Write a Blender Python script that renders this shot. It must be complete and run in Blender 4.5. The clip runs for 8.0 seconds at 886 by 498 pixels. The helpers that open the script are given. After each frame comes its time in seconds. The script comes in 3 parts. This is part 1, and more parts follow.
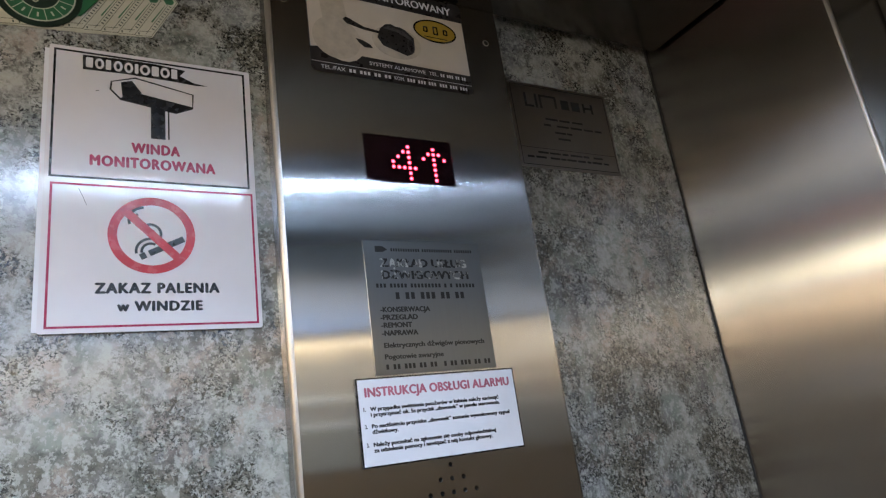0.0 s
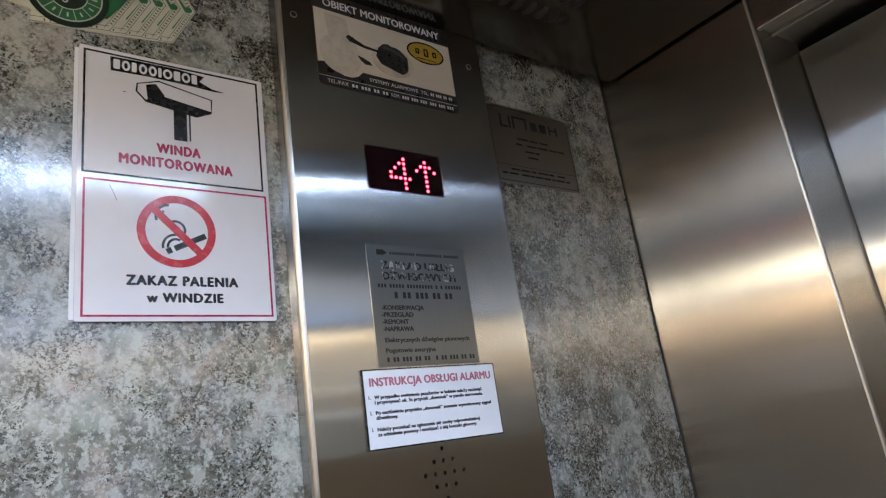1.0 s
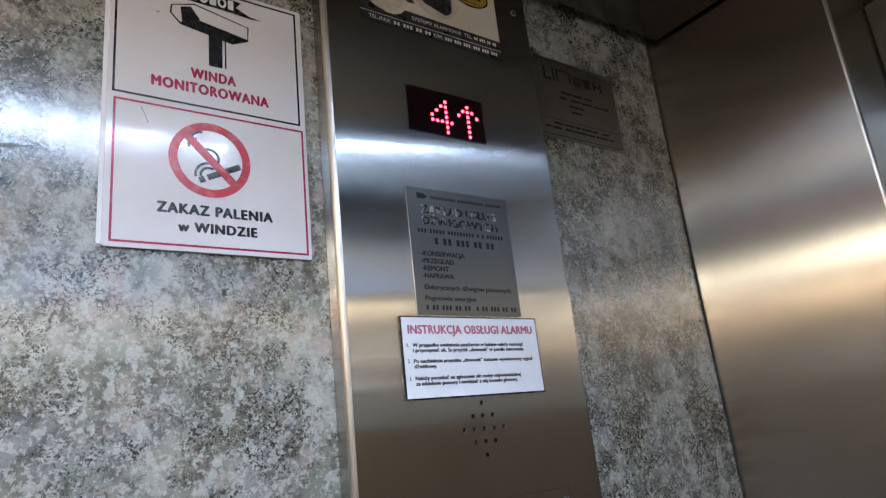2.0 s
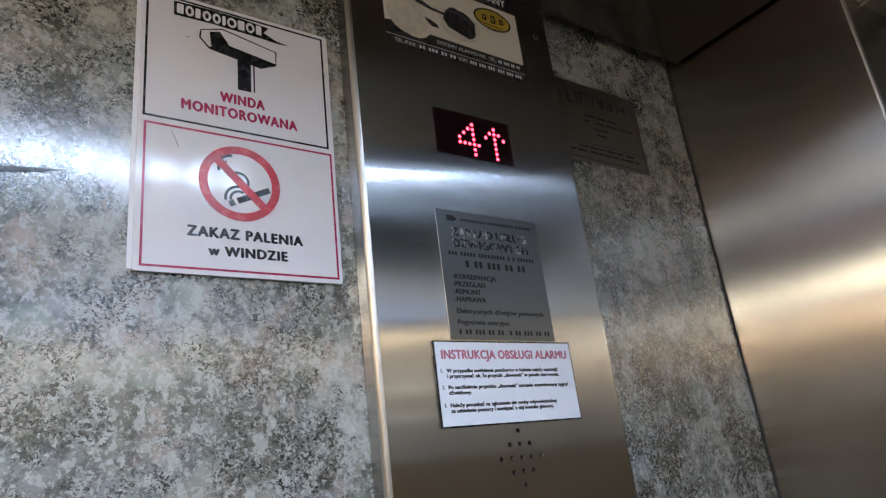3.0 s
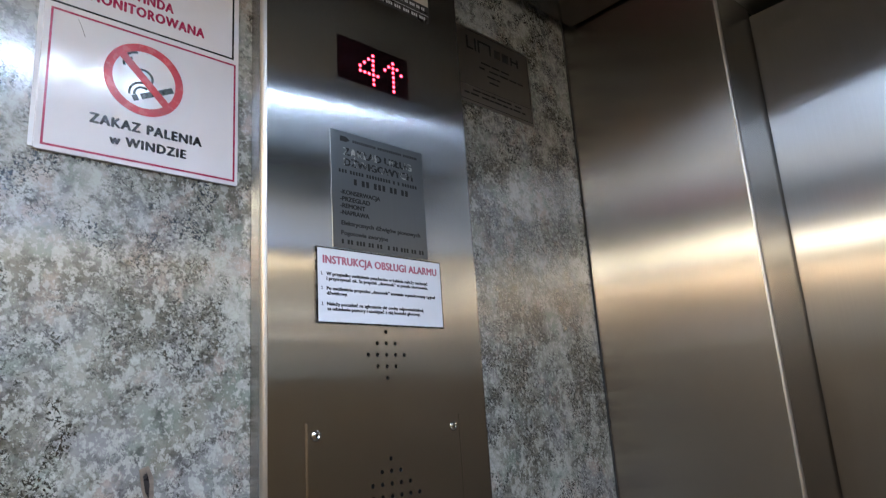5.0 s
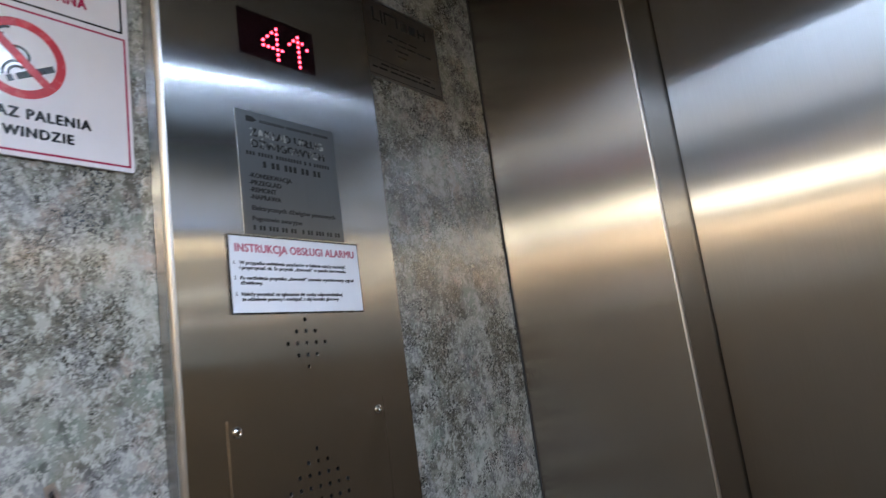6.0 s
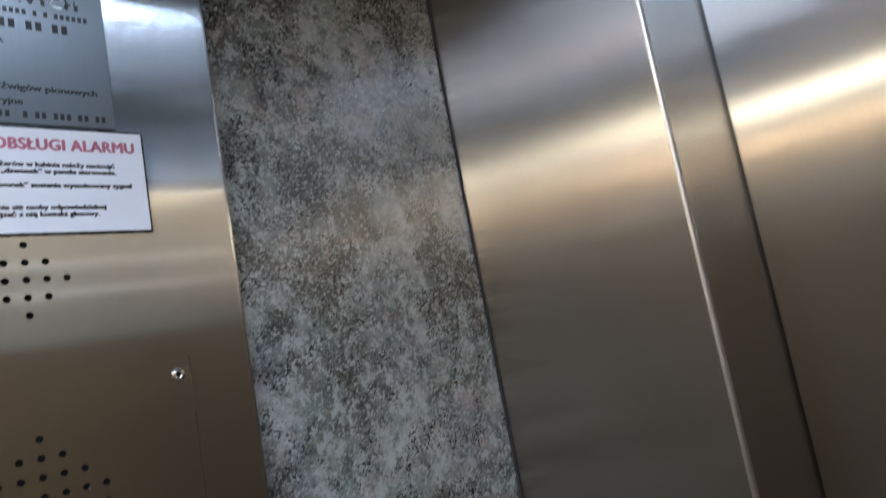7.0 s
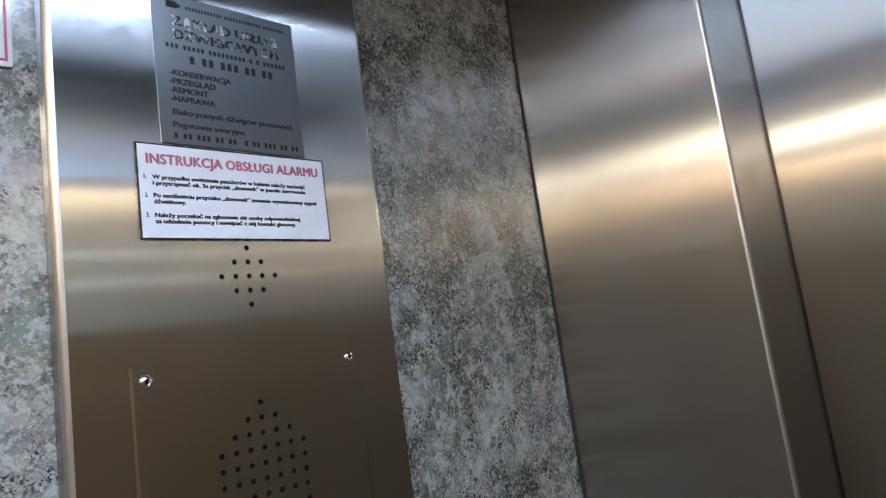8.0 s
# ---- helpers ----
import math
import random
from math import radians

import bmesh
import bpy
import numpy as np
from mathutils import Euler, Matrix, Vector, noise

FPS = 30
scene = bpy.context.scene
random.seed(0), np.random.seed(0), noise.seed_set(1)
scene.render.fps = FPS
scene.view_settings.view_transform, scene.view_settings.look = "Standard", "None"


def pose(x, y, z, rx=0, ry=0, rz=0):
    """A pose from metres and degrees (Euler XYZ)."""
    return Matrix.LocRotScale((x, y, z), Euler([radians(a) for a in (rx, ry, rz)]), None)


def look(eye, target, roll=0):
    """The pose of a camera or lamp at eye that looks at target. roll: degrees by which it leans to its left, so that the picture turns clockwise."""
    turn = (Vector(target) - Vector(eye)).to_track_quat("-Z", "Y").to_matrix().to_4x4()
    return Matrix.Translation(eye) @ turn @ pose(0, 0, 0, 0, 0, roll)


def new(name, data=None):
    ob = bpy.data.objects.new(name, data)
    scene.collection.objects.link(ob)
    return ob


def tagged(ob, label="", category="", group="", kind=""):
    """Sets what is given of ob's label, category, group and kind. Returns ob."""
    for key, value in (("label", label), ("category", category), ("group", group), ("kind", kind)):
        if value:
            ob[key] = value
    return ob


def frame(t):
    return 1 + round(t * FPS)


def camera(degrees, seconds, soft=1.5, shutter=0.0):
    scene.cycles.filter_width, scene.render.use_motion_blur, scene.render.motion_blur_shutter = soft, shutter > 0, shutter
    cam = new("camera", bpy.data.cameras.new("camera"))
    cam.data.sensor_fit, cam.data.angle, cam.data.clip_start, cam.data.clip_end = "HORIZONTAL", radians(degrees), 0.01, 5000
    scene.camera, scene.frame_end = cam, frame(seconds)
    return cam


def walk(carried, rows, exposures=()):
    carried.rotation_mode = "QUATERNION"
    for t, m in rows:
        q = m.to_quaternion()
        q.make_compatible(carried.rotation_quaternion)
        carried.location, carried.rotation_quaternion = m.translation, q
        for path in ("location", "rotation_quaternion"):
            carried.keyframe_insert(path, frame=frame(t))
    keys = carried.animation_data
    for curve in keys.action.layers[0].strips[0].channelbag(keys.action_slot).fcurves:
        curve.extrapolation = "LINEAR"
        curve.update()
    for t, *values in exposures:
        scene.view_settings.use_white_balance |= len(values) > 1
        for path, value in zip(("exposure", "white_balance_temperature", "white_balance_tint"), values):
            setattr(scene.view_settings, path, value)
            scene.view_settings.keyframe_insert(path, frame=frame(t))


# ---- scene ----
cam = camera(67.6, 8.0, soft=1.2, shutter=0.2)
PATH = [
    (0, (-0.005, -0.01, 1.499), (0.953, 1.643, 2.09), -8.1),
    (0.5, (-0.074, -0.006, 1.489), (1.053, 1.554, 2.034), -8.2),
    (1, (-0.127, -0.023, 1.491), (1.05, 1.491, 2.058), -8.2),
    (1.5, (-0.142, -0.026, 1.483), (1.017, 1.474, 2.121), -6.9),
    (1.7, (-0.123, -0.001, 1.467), (1.025, 1.539, 2.024), -5.6),
    (2.8, (-0.127, 0.097, 1.447), (0.997, 1.656, 2.002), -8.6),
    (3, (-0.134, 0.076, 1.451), (0.978, 1.606, 2.101), -7.0),
    (3.5, (-0.124, 0.038, 1.425), (0.975, 1.57, 2.092), -5.1),
    (4, (-0.128, 0.02, 1.411), (0.981, 1.572, 2.011), -4.7),
    (4.5, (-0.124, 0.003, 1.419), (1.078, 1.501, 1.976), -4.2),
    (4.7, (-0.135, -0.001, 1.409), (1.119, 1.461, 1.948), -3.8),
    (5.8, (-0.208, 0.042, 1.38), (1.347, 1.269, 1.653), -5.7),
    (6, (-0.165, 0.026, 1.409), (1.39, 1.231, 1.768), -7.8),
    (6.2, (-0.075, 0.016, 1.405), (1.461, 1.239, 1.782), -8.7),
    (6.5, (0.106, 0.035, 1.383), (1.601, 1.3, 1.79), -8.2),
    (6.8, (0.249, 0.044, 1.372), (1.562, 1.508, 1.734), -9.2),
    (7, (0.253, 0.057, 1.36), (1.559, 1.546, 1.633), -10.4),
    (7.2, (0.237, 0.07, 1.342), (1.428, 1.666, 1.523), -7.7),
    (7.5, (0.168, 0.081, 1.355), (1.41, 1.629, 1.597), -9.4),
    (7.8, (0.089, 0.066, 1.365), (1.404, 1.547, 1.642), -8.6),
    (8, (0.042, 0.052, 1.373), (1.412, 1.482, 1.655), -7.8),
]
walk(cam, [(t, look(eye, target, roll)) for t, eye, target, roll in PATH], exposures=[(0, 0.57), (0.5, 0.60), (1.5, 0.69), (3, 0.48), (4.5, 0.62), (6, 0.56), (6.5, 0.42), (7, 0.56), (7.5, 0.74), (8, 0.64)])
scene.view_settings.exposure = 0.65

# ---- plan, in metres ----
NORTH, EAST, SOUTH, WEST = 0.661, 0.835, -0.40, -0.70   # inner faces of the cabin's walls
CEIL, ROOF = 2.092, 2.17                                # underside of the ceiling panel, top of the cabin
PANEL = 0.635                                           # front of the control panel
P0, P1 = 0.177, 0.510                                   # its left and right edges
JAMB = 0.366                                            # edge of the door opening
DOOR = 0.950                                            # face of the door leaf
LINTEL = 2.031                                          # underside of the door's header

# ---- world: the closed lift shaft gives next to no light ----
world = bpy.data.worlds.new("shaft")
scene.world = world
world.use_nodes = True
world.node_tree.nodes["Background"].inputs[0].default_value = (0.02, 0.02, 0.025, 1)
world.node_tree.nodes["Background"].inputs[1].default_value = 0.1
LED_STRENGTH = 1.7
LED_WATTS = 39.0
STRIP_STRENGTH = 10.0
LED_COLOUR = (0.575, 0.74, 1.0)
FILL_WATTS = 3.0
FILL_COLOUR = (1.0, 0.92, 0.77)


# ---- materials ----
def material(name):
    m = bpy.data.materials.new(name)
    m.use_nodes = True
    return m, m.node_tree.nodes, m.node_tree.links, m.node_tree.nodes["Principled BSDF"]


def setp(b, **kw):
    names = {"col": "Base Color", "rough": "Roughness", "metal": "Metallic", "spec": "Specular IOR Level", "coat": "Coat Weight",
             "coat_rough": "Coat Roughness", "aniso": "Anisotropic", "emit": "Emission Strength", "emit_col": "Emission Color"}
    for k, v in kw.items():
        b.inputs[names[k]].default_value = (*v, 1) if isinstance(v, tuple) else v


def coords(n, l, scale=(1, 1, 1), turn=(0, 0, 0)):
    g = n.new("ShaderNodeNewGeometry")
    mp = n.new("ShaderNodeMapping")
    mp.inputs["Scale"].default_value = scale
    mp.inputs["Rotation"].default_value = turn
    l.new(g.outputs["Position"], mp.inputs["Vector"])
    return mp.outputs[0]


def noise_tex(n, l, vec, scale, detail=3.0, rough=0.55, distort=0.0):
    t = n.new("ShaderNodeTexNoise")
    t.inputs["Scale"].default_value = scale
    t.inputs["Detail"].default_value = detail
    t.inputs["Roughness"].default_value = rough
    t.inputs["Distortion"].default_value = distort
    l.new(vec, t.inputs["Vector"])
    return t.outputs["Fac"]


def ramp(n, l, fac, stops):
    r = n.new("ShaderNodeValToRGB")
    e = r.color_ramp.elements
    while len(e) < len(stops):
        e.new(0.5)
    for s, (p, c) in zip(e, stops):
        s.position = p
        s.color = (*c, 1) if isinstance(c, tuple) else (c, c, c, 1)
    l.new(fac, r.inputs[0])
    return r.outputs[0]


def mix(n, l, fac, a, b, mode="MIX"):
    m = n.new("ShaderNodeMix")
    m.data_type, m.blend_type = "RGBA", mode
    for sock, v in ((m.inputs[0], fac), (m.inputs[6], a), (m.inputs[7], b)):
        if isinstance(v, (int, float)):
            sock.default_value = v
        elif isinstance(v, tuple):
            sock.default_value = (*v, 1)
        else:
            l.new(v, sock)
    return m.outputs[2]


def bump(n, l, b, height, strength, distance):
    k = n.new("ShaderNodeBump")
    k.inputs["Strength"].default_value = strength
    k.inputs["Distance"].default_value = distance
    l.new(height, k.inputs["Height"])
    l.new(k.outputs[0], b.inputs["Normal"])
    return k


def brushed_steel(name, col, across, along, flat=False, wear=0.5, wave=0.05, scatter=0.26):
    """Steel brushed up and down: rough across the grain and smooth along it, so that highlights draw out into level bands."""
    m, n, l, b = material(name)
    n.remove(b)
    fine = noise_tex(n, l, coords(n, l, (700, 700, 7) if not flat else (700, 7, 700)), 1.0, 2.0)
    broad = noise_tex(n, l, coords(n, l, (3, 3, 1.6)), 1.0, 3.0)
    smear = noise_tex(n, l, coords(n, l, (26, 26, 18), (0.3, 0.2, 0.1)), 1.0, 4.0, 0.6, 0.6)
    tone = mix(n, l, ramp(n, l, fine, [(0.3, 0.0), (0.7, 1.0)]), tuple(v * 0.96 for v in col), col)
    tone = mix(n, l, ramp(n, l, smear, [(0.45, 0.0), (0.8, 0.22 * wear)]), tone, tuple(v * 0.72 for v in col))
    rough = (across * along) ** 0.25
    g = n.new("ShaderNodeNewGeometry")
    cross = n.new("ShaderNodeVectorMath")
    cross.operation = "CROSS_PRODUCT"
    l.new(g.outputs["Normal"], cross.inputs[0])
    cross.inputs[1].default_value = (0, 1, 0) if flat else (0, 0, 1)
    k = n.new("ShaderNodeBump")
    k.inputs["Strength"].default_value, k.inputs["Distance"].default_value = wave, 0.003
    l.new(broad, k.inputs["Height"])
    gloss = n.new("ShaderNodeBsdfAnisotropic")
    gloss.inputs["Anisotropy"].default_value = math.sqrt(along / across) - 1.0
    l.new(tone, gloss.inputs["Color"])
    gloss.inputs["Roughness"].default_value = rough
    l.new(cross.outputs[0], gloss.inputs["Tangent"])
    l.new(k.outputs[0], gloss.inputs["Normal"])
    # the worn brush marks also scatter part of the light more widely
    haze = n.new("ShaderNodeBsdfAnisotropic")
    haze.inputs["Anisotropy"].default_value = -0.6
    l.new(tone, haze.inputs["Color"])
    haze.inputs["Roughness"].default_value = rough * 1.3
    l.new(cross.outputs[0], haze.inputs["Tangent"])
    l.new(k.outputs[0], haze.inputs["Normal"])
    both = n.new("ShaderNodeMixShader")
    both.inputs[0].default_value = scatter
    l.new(gloss.outputs[0], both.inputs[1])
    l.new(haze.outputs[0], both.inputs[2])
    l.new(both.outputs[0], n["Material Output"].inputs["Surface"])
    return m


def stretched(n, l, vec, scale):
    mp = n.new("ShaderNodeMapping")
    mp.inputs["Scale"].default_value = scale
    l.new(vec, mp.inputs["Vector"])
    return mp.outputs[0]


def warped(n, l, vec, scale, amount):
    """The same coordinates, pushed about by a noise, for ragged outlines."""
    t = n.new("ShaderNodeTexNoise")
    t.inputs["Scale"].default_value, t.inputs["Detail"].default_value = scale, 3.0
    l.new(vec, t.inputs["Vector"])
    k = n.new("ShaderNodeVectorMath")
    k.operation = "MULTIPLY_ADD"
    l.new(t.outputs["Color"], k.inputs[0])
    k.inputs[1].default_value = (amount, amount, amount)
    l.new(vec, k.inputs[2])
    return k.outputs[0]


def marble_laminate():
    """Grey-green stone-print laminate: pale clouds, ragged pale and dark patches, clusters of short dark flecks; glossy."""
    m, n, l, b = material("stone_laminate")
    v = coords(n, l)
    w = warped(n, l, v, 60.0, 0.016)
    cloud = noise_tex(n, l, w, 10.0, 5.0, 0.6)
    base = ramp(n, l, cloud, [(0.37, (0.130, 0.122, 0.098)), (0.45, (0.222, 0.214, 0.182)), (0.54, (0.328, 0.319, 0.282)), (0.62, (0.430, 0.417, 0.375))])
    green = ramp(n, l, noise_tex(n, l, coords(n, l, (1.1, 1, 1), (1.4, 0.3, 0.6)), 17.0, 5.0, 0.6), [(0.51, 0.0), (0.62, 0.6)])
    base = mix(n, l, green, base, (0.195, 0.235, 0.205))
    lilac = ramp(n, l, noise_tex(n, l, coords(n, l, (1, 1, 1), (2.1, 0.8, 1.3)), 13.0, 6.0, 0.64, 0.2), [(0.49, 0.0), (0.60, 0.65)])
    base = mix(n, l, lilac, base, (0.255, 0.248, 0.262))
    pink = ramp(n, l, noise_tex(n, l, coords(n, l, (1, 1, 0.8), (0.4, 0.9, 0.2)), 21.0, 6.0, 0.66, 0.2), [(0.54, 0.0), (0.62, 0.7)])
    base = mix(n, l, pink, base, (0.39, 0.315, 0.275))
    shade = ramp(n, l, noise_tex(n, l, warped(n, l, coords(n, l, (1, 1, 1.1), (0.1, 0.6, 0.3)), 120.0, 0.008), 48.0, 6.0, 0.7), [(0.37, 0.42), (0.46, 0.77), (0.53, 1.0)])
    base = mix(n, l, 1.0, base, shade, "MULTIPLY")
    pale = ramp(n, l, noise_tex(n, l, warped(n, l, coords(n, l, (1, 1, 0.8), (0.1, 0.6, 0.9)), 140.0, 0.010), 78.0, 5.0, 0.66), [(0.535, 0.0), (0.570, 0.64)])
    base = mix(n, l, pale, base, (0.44, 0.437, 0.40))
    patch = noise_tex(n, l, warped(n, l, coords(n, l, (1, 1, 0.9), (1.9, 0.4, 0.8)), 70.0, 0.012), 9.0, 6.0, 0.66)
    brown = ramp(n, l, patch, [(0.54, 0.0), (0.62, 0.55)])
    base = mix(n, l, brown, base, (0.135, 0.118, 0.088))
    clots = ramp(n, l, noise_tex(n, l, coords(n, l, (1, 1, 1), (0.3, 1.1, 0.7)), 175.0, 5.0, 0.66), [(0.47, 0.0), (0.53, 0.9)])
    clots = mix(n, l, 1.0, clots, ramp(n, l, patch, [(0.53, 0.0), (0.60, 1.0)]), "MULTIPLY")
    base = mix(n, l, clots, base, (0.075, 0.070, 0.050))
    speck = ramp(n, l, noise_tex(n, l, coords(n, l, (1, 1, 1), (0.9, 0.1, 1.7)), 210.0, 3.0, 0.6), [(0.555, 0.0), (0.59, 0.60)])
    base = mix(n, l, speck, base, (0.45, 0.447, 0.415))
    where = ramp(n, l, mix(n, l, 0.5, patch, noise_tex(n, l, coords(n, l, (1, 1, 1), (0.7, 0.2, 0.5)), 34.0, 4.0, 0.6)), [(0.46, 0.07), (0.50, 0.50), (0.54, 1.0)])
    strokes = None
    for turn, scale, edge in ((0.75, 245.0, 0.583), (-0.5, 270.0, 0.583), (1.45, 310.0, 0.588)):
        f = ramp(n, l, noise_tex(n, l, stretched(n, l, coords(n, l, (1, 1, 1), (0, turn, 0)), (1.3, 1, 0.8)), scale, 3.0, 0.55), [(edge, 0.0), (edge + 0.022, 1.0)])
        strokes = f if strokes is None else mix(n, l, 1.0, strokes, f, "LIGHTEN")
    grains = ramp(n, l, noise_tex(n, l, coords(n, l, (0.8, 1, 1.3), (0, -0.5, 0)), 420.0, 3.0, 0.65), [(0.585, 0.0), (0.62, 0.8)])
    dots = mix(n, l, 1.0, mix(n, l, 1.0, strokes, grains, "LIGHTEN"), where, "MULTIPLY")
    base = mix(n, l, dots, base, (0.028, 0.028, 0.024))
    l.new(base, b.inputs["Base Color"])
    peel = noise_tex(n, l, v, 120.0, 2.0)
    setp(b, rough=0.2, spec=0.5, coat=1.0, coat_rough=0.15)
    b.inputs["Coat IOR"].default_value = 1.7
    l.new(ramp(n, l, noise_tex(n, l, v, 30.0, 3.0), [(0.3, 0.16), (0.7, 0.26)]), b.inputs["Roughness"])
    bump(n, l, b, peel, 0.12, 0.001)
    return m


def plain(name, col, rough=0.4, metal=0.0, spec=0.5, vary=0.12, scale=40.0, coat=0.0):
    m, n, l, b = material(name)
    setp(b, rough=rough, metal=metal, spec=spec, coat=coat)
    f = noise_tex(n, l, coords(n, l), scale, 4.0, 0.6)
    dark = tuple(v * (1 - vary) for v in col)
    l.new(ramp(n, l, f, [(0.35, dark), (0.65, col)]), b.inputs["Base Color"])
    l.new(ramp(n, l, noise_tex(n, l, coords(n, l), scale * 2.7, 3.0), [(0.3, max(rough - 0.05, 0.02)), (0.7, rough + 0.07)]), b.inputs["Roughness"])
    return m


def worn_etch():
    """Black paint in etched letters, rubbed away in patches to the pale metal."""
    m, n, l, b = material("worn_etched_letter")
    setp(b, rough=0.35, metal=0.4)
    f = noise_tex(n, l, coords(n, l, (1.6, 1, 1)), 75.0, 4.0, 0.65)
    l.new(ramp(n, l, f, [(0.50, (0.03, 0.03, 0.031)), (0.60, (0.62, 0.62, 0.60))]), b.inputs["Base Color"])
    return m


def glowing(name, col, strength):
    m, n, l, b = material(name)
    setp(b, col=(0.02, 0.02, 0.02), rough=0.4, emit=strength, emit_col=col)
    return m


STEEL = brushed_steel("brushed_steel", (0.56, 0.535, 0.50), 0.29, 0.016, wave=0.03, scatter=0.20)
DOOR_STEEL = brushed_steel("brushed_door_steel", (0.54, 0.53, 0.515), 0.55, 0.012, wave=0.02, scatter=0.18)
PANEL_STEEL = brushed_steel("brushed_panel_steel", (0.55, 0.55, 0.55), 0.26, 0.006, wave=0.02, scatter=0.05)
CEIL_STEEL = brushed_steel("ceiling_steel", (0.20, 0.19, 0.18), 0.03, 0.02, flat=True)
PLATE_STEEL = brushed_steel("engraved_plate_steel", (0.225, 0.235, 0.245), 0.16, 0.05)
DARK_PLATE = brushed_steel("dull_plate_steel", (0.50, 0.46, 0.43), 0.30, 0.04)
LOUVRE_STEEL = plain("pressed_louvre_steel", (0.10, 0.097, 0.093), 0.5, 1.0)
EDGE_STEEL = plain("polished_bend_steel", (0.58, 0.545, 0.50), 0.36, 1.0, vary=0.08)
CHROME = plain("polished_screw_steel", (0.72, 0.70, 0.67), 0.14, 1.0)
LAMINATE = marble_laminate()
TAN = plain("tan_laminate", (0.155, 0.112, 0.072), 0.35, vary=0.2, scale=6.0)
BEIGE = plain("beige_reflector", (0.29, 0.25, 0.19), 0.3, vary=0.12, scale=6.0)
BLUE_BAND = plain("pale_blue_reflector", (0.48, 0.64, 0.88), 0.3, vary=0.12, scale=6.0)
BROWN = plain("golden_brown_laminate", (0.165, 0.100, 0.048), 0.3, vary=0.25, scale=6.0)
PALE_LINE = plain("pale_line_strip", (0.72, 0.68, 0.58), 0.4, 0.0, vary=0.1)
WORN = plain("worn_brown_core", (0.20, 0.15, 0.115), 0.6, vary=0.4, scale=120.0)
RUBBER = plain("dark_rubber", (0.09, 0.086, 0.08), 0.7, vary=0.3)
SHADOW_BOARD = plain("dark_board", (0.03, 0.028, 0.028), 0.8)
WHITE = plain("white_gloss_vinyl", (0.74, 0.71, 0.74), 0.11, vary=0.05, scale=14.0)
PAPER = plain("white_sticker_vinyl", (0.74, 0.74, 0.78), 0.38, vary=0.05, scale=20.0)
BLACK = plain("black_print", (0.012, 0.012, 0.014), 0.25, vary=0.2)
SOOT = plain("brown_black_print", (0.022, 0.019, 0.020), 0.3)
RED = plain("red_print", (0.50, 0.022, 0.035), 0.25)
CRIMSON = plain("crimson_print", (0.36, 0.015, 0.07), 0.25)
PINKRED = plain("faded_red_print", (0.50, 0.14, 0.20), 0.35, vary=0.3)
CREAM = plain("cream_sticker_paper", (0.56, 0.53, 0.42), 0.5, vary=0.15)
GREEN = plain("green_print", (0.022, 0.13, 0.052), 0.4, vary=0.25)
DARKGREEN = plain("dark_green_print", (0.010, 0.024, 0.014), 0.35, vary=0.3)
YELLOW = plain("yellow_print", (0.40, 0.26, 0.03), 0.35)
PHOTO = plain("pale_photo_print", (0.63, 0.555, 0.47), 0.35, vary=0.08, scale=18.0)
PHOTO_TAN = plain("tan_photo_print", (0.56, 0.49, 0.40), 0.35, vary=0.2, scale=60.0)
CHARCOAL = plain("charcoal_photo_print", (0.03, 0.028, 0.03), 0.3, vary=0.5, scale=90.0)
SLATE = plain("slate_photo_print", (0.085, 0.082, 0.088), 0.3, vary=0.4, scale=90.0)
INK = plain("engraved_black_paint", (0.02, 0.02, 0.021), 0.45, vary=0.3)
ETCH = worn_etch()
SMOKED = plain("smoked_display_glass", (0.012, 0.004, 0.006), 0.12, vary=0.1)
# Black that stands in for the shade inside the holes and screw sockets.
HOLE = plain("hole_shade_black", (0.006, 0.006, 0.006), 0.95, spec=0.05)
LED_RED = glowing("lit_red_diode", (1.0, 0.035, 0.07), 10.0)
STRIP_GLOW = glowing("added_warm_glow", (1.0, 0.90, 0.71), STRIP_STRENGTH)
DIM_GLOW = glowing("dim_side_glow", (0.45, 0.70, 1.0), 0.42)
LED_WHITE = glowing("white_led", LED_COLOUR, LED_STRENGTH)


# ---- building helpers ----
def mesh_of(bm, name, mat, smooth=False):
    me = bpy.data.meshes.new(name)
    bm.normal_update()
    bm.to_mesh(me)
    bm.free()
    me.materials.append(mat)
    if smooth:
        for p in me.polygons:
            p.use_smooth = True
    return me


def thing(name, at, label, category, group="", kind=""):
    ob = new(name)
    ob.empty_display_size = 0.02
    ob.location = at
    return tagged(ob, label, category, group, kind)


def attach(ob, parent):
    ob.parent = parent
    if parent.type == "EMPTY":
        ob.matrix_parent_inverse = Matrix.Translation(-parent.location)
    return ob


def part(name, bm, mat, parent, label="", smooth=False):
    return tagged(attach(new(name, mesh_of(bm, name, mat, smooth)), parent), label)


def setting(name, bm, mat, label="", category="", smooth=False):
    return tagged(new(name, mesh_of(bm, name, mat, smooth)), label, category, "", "structure")


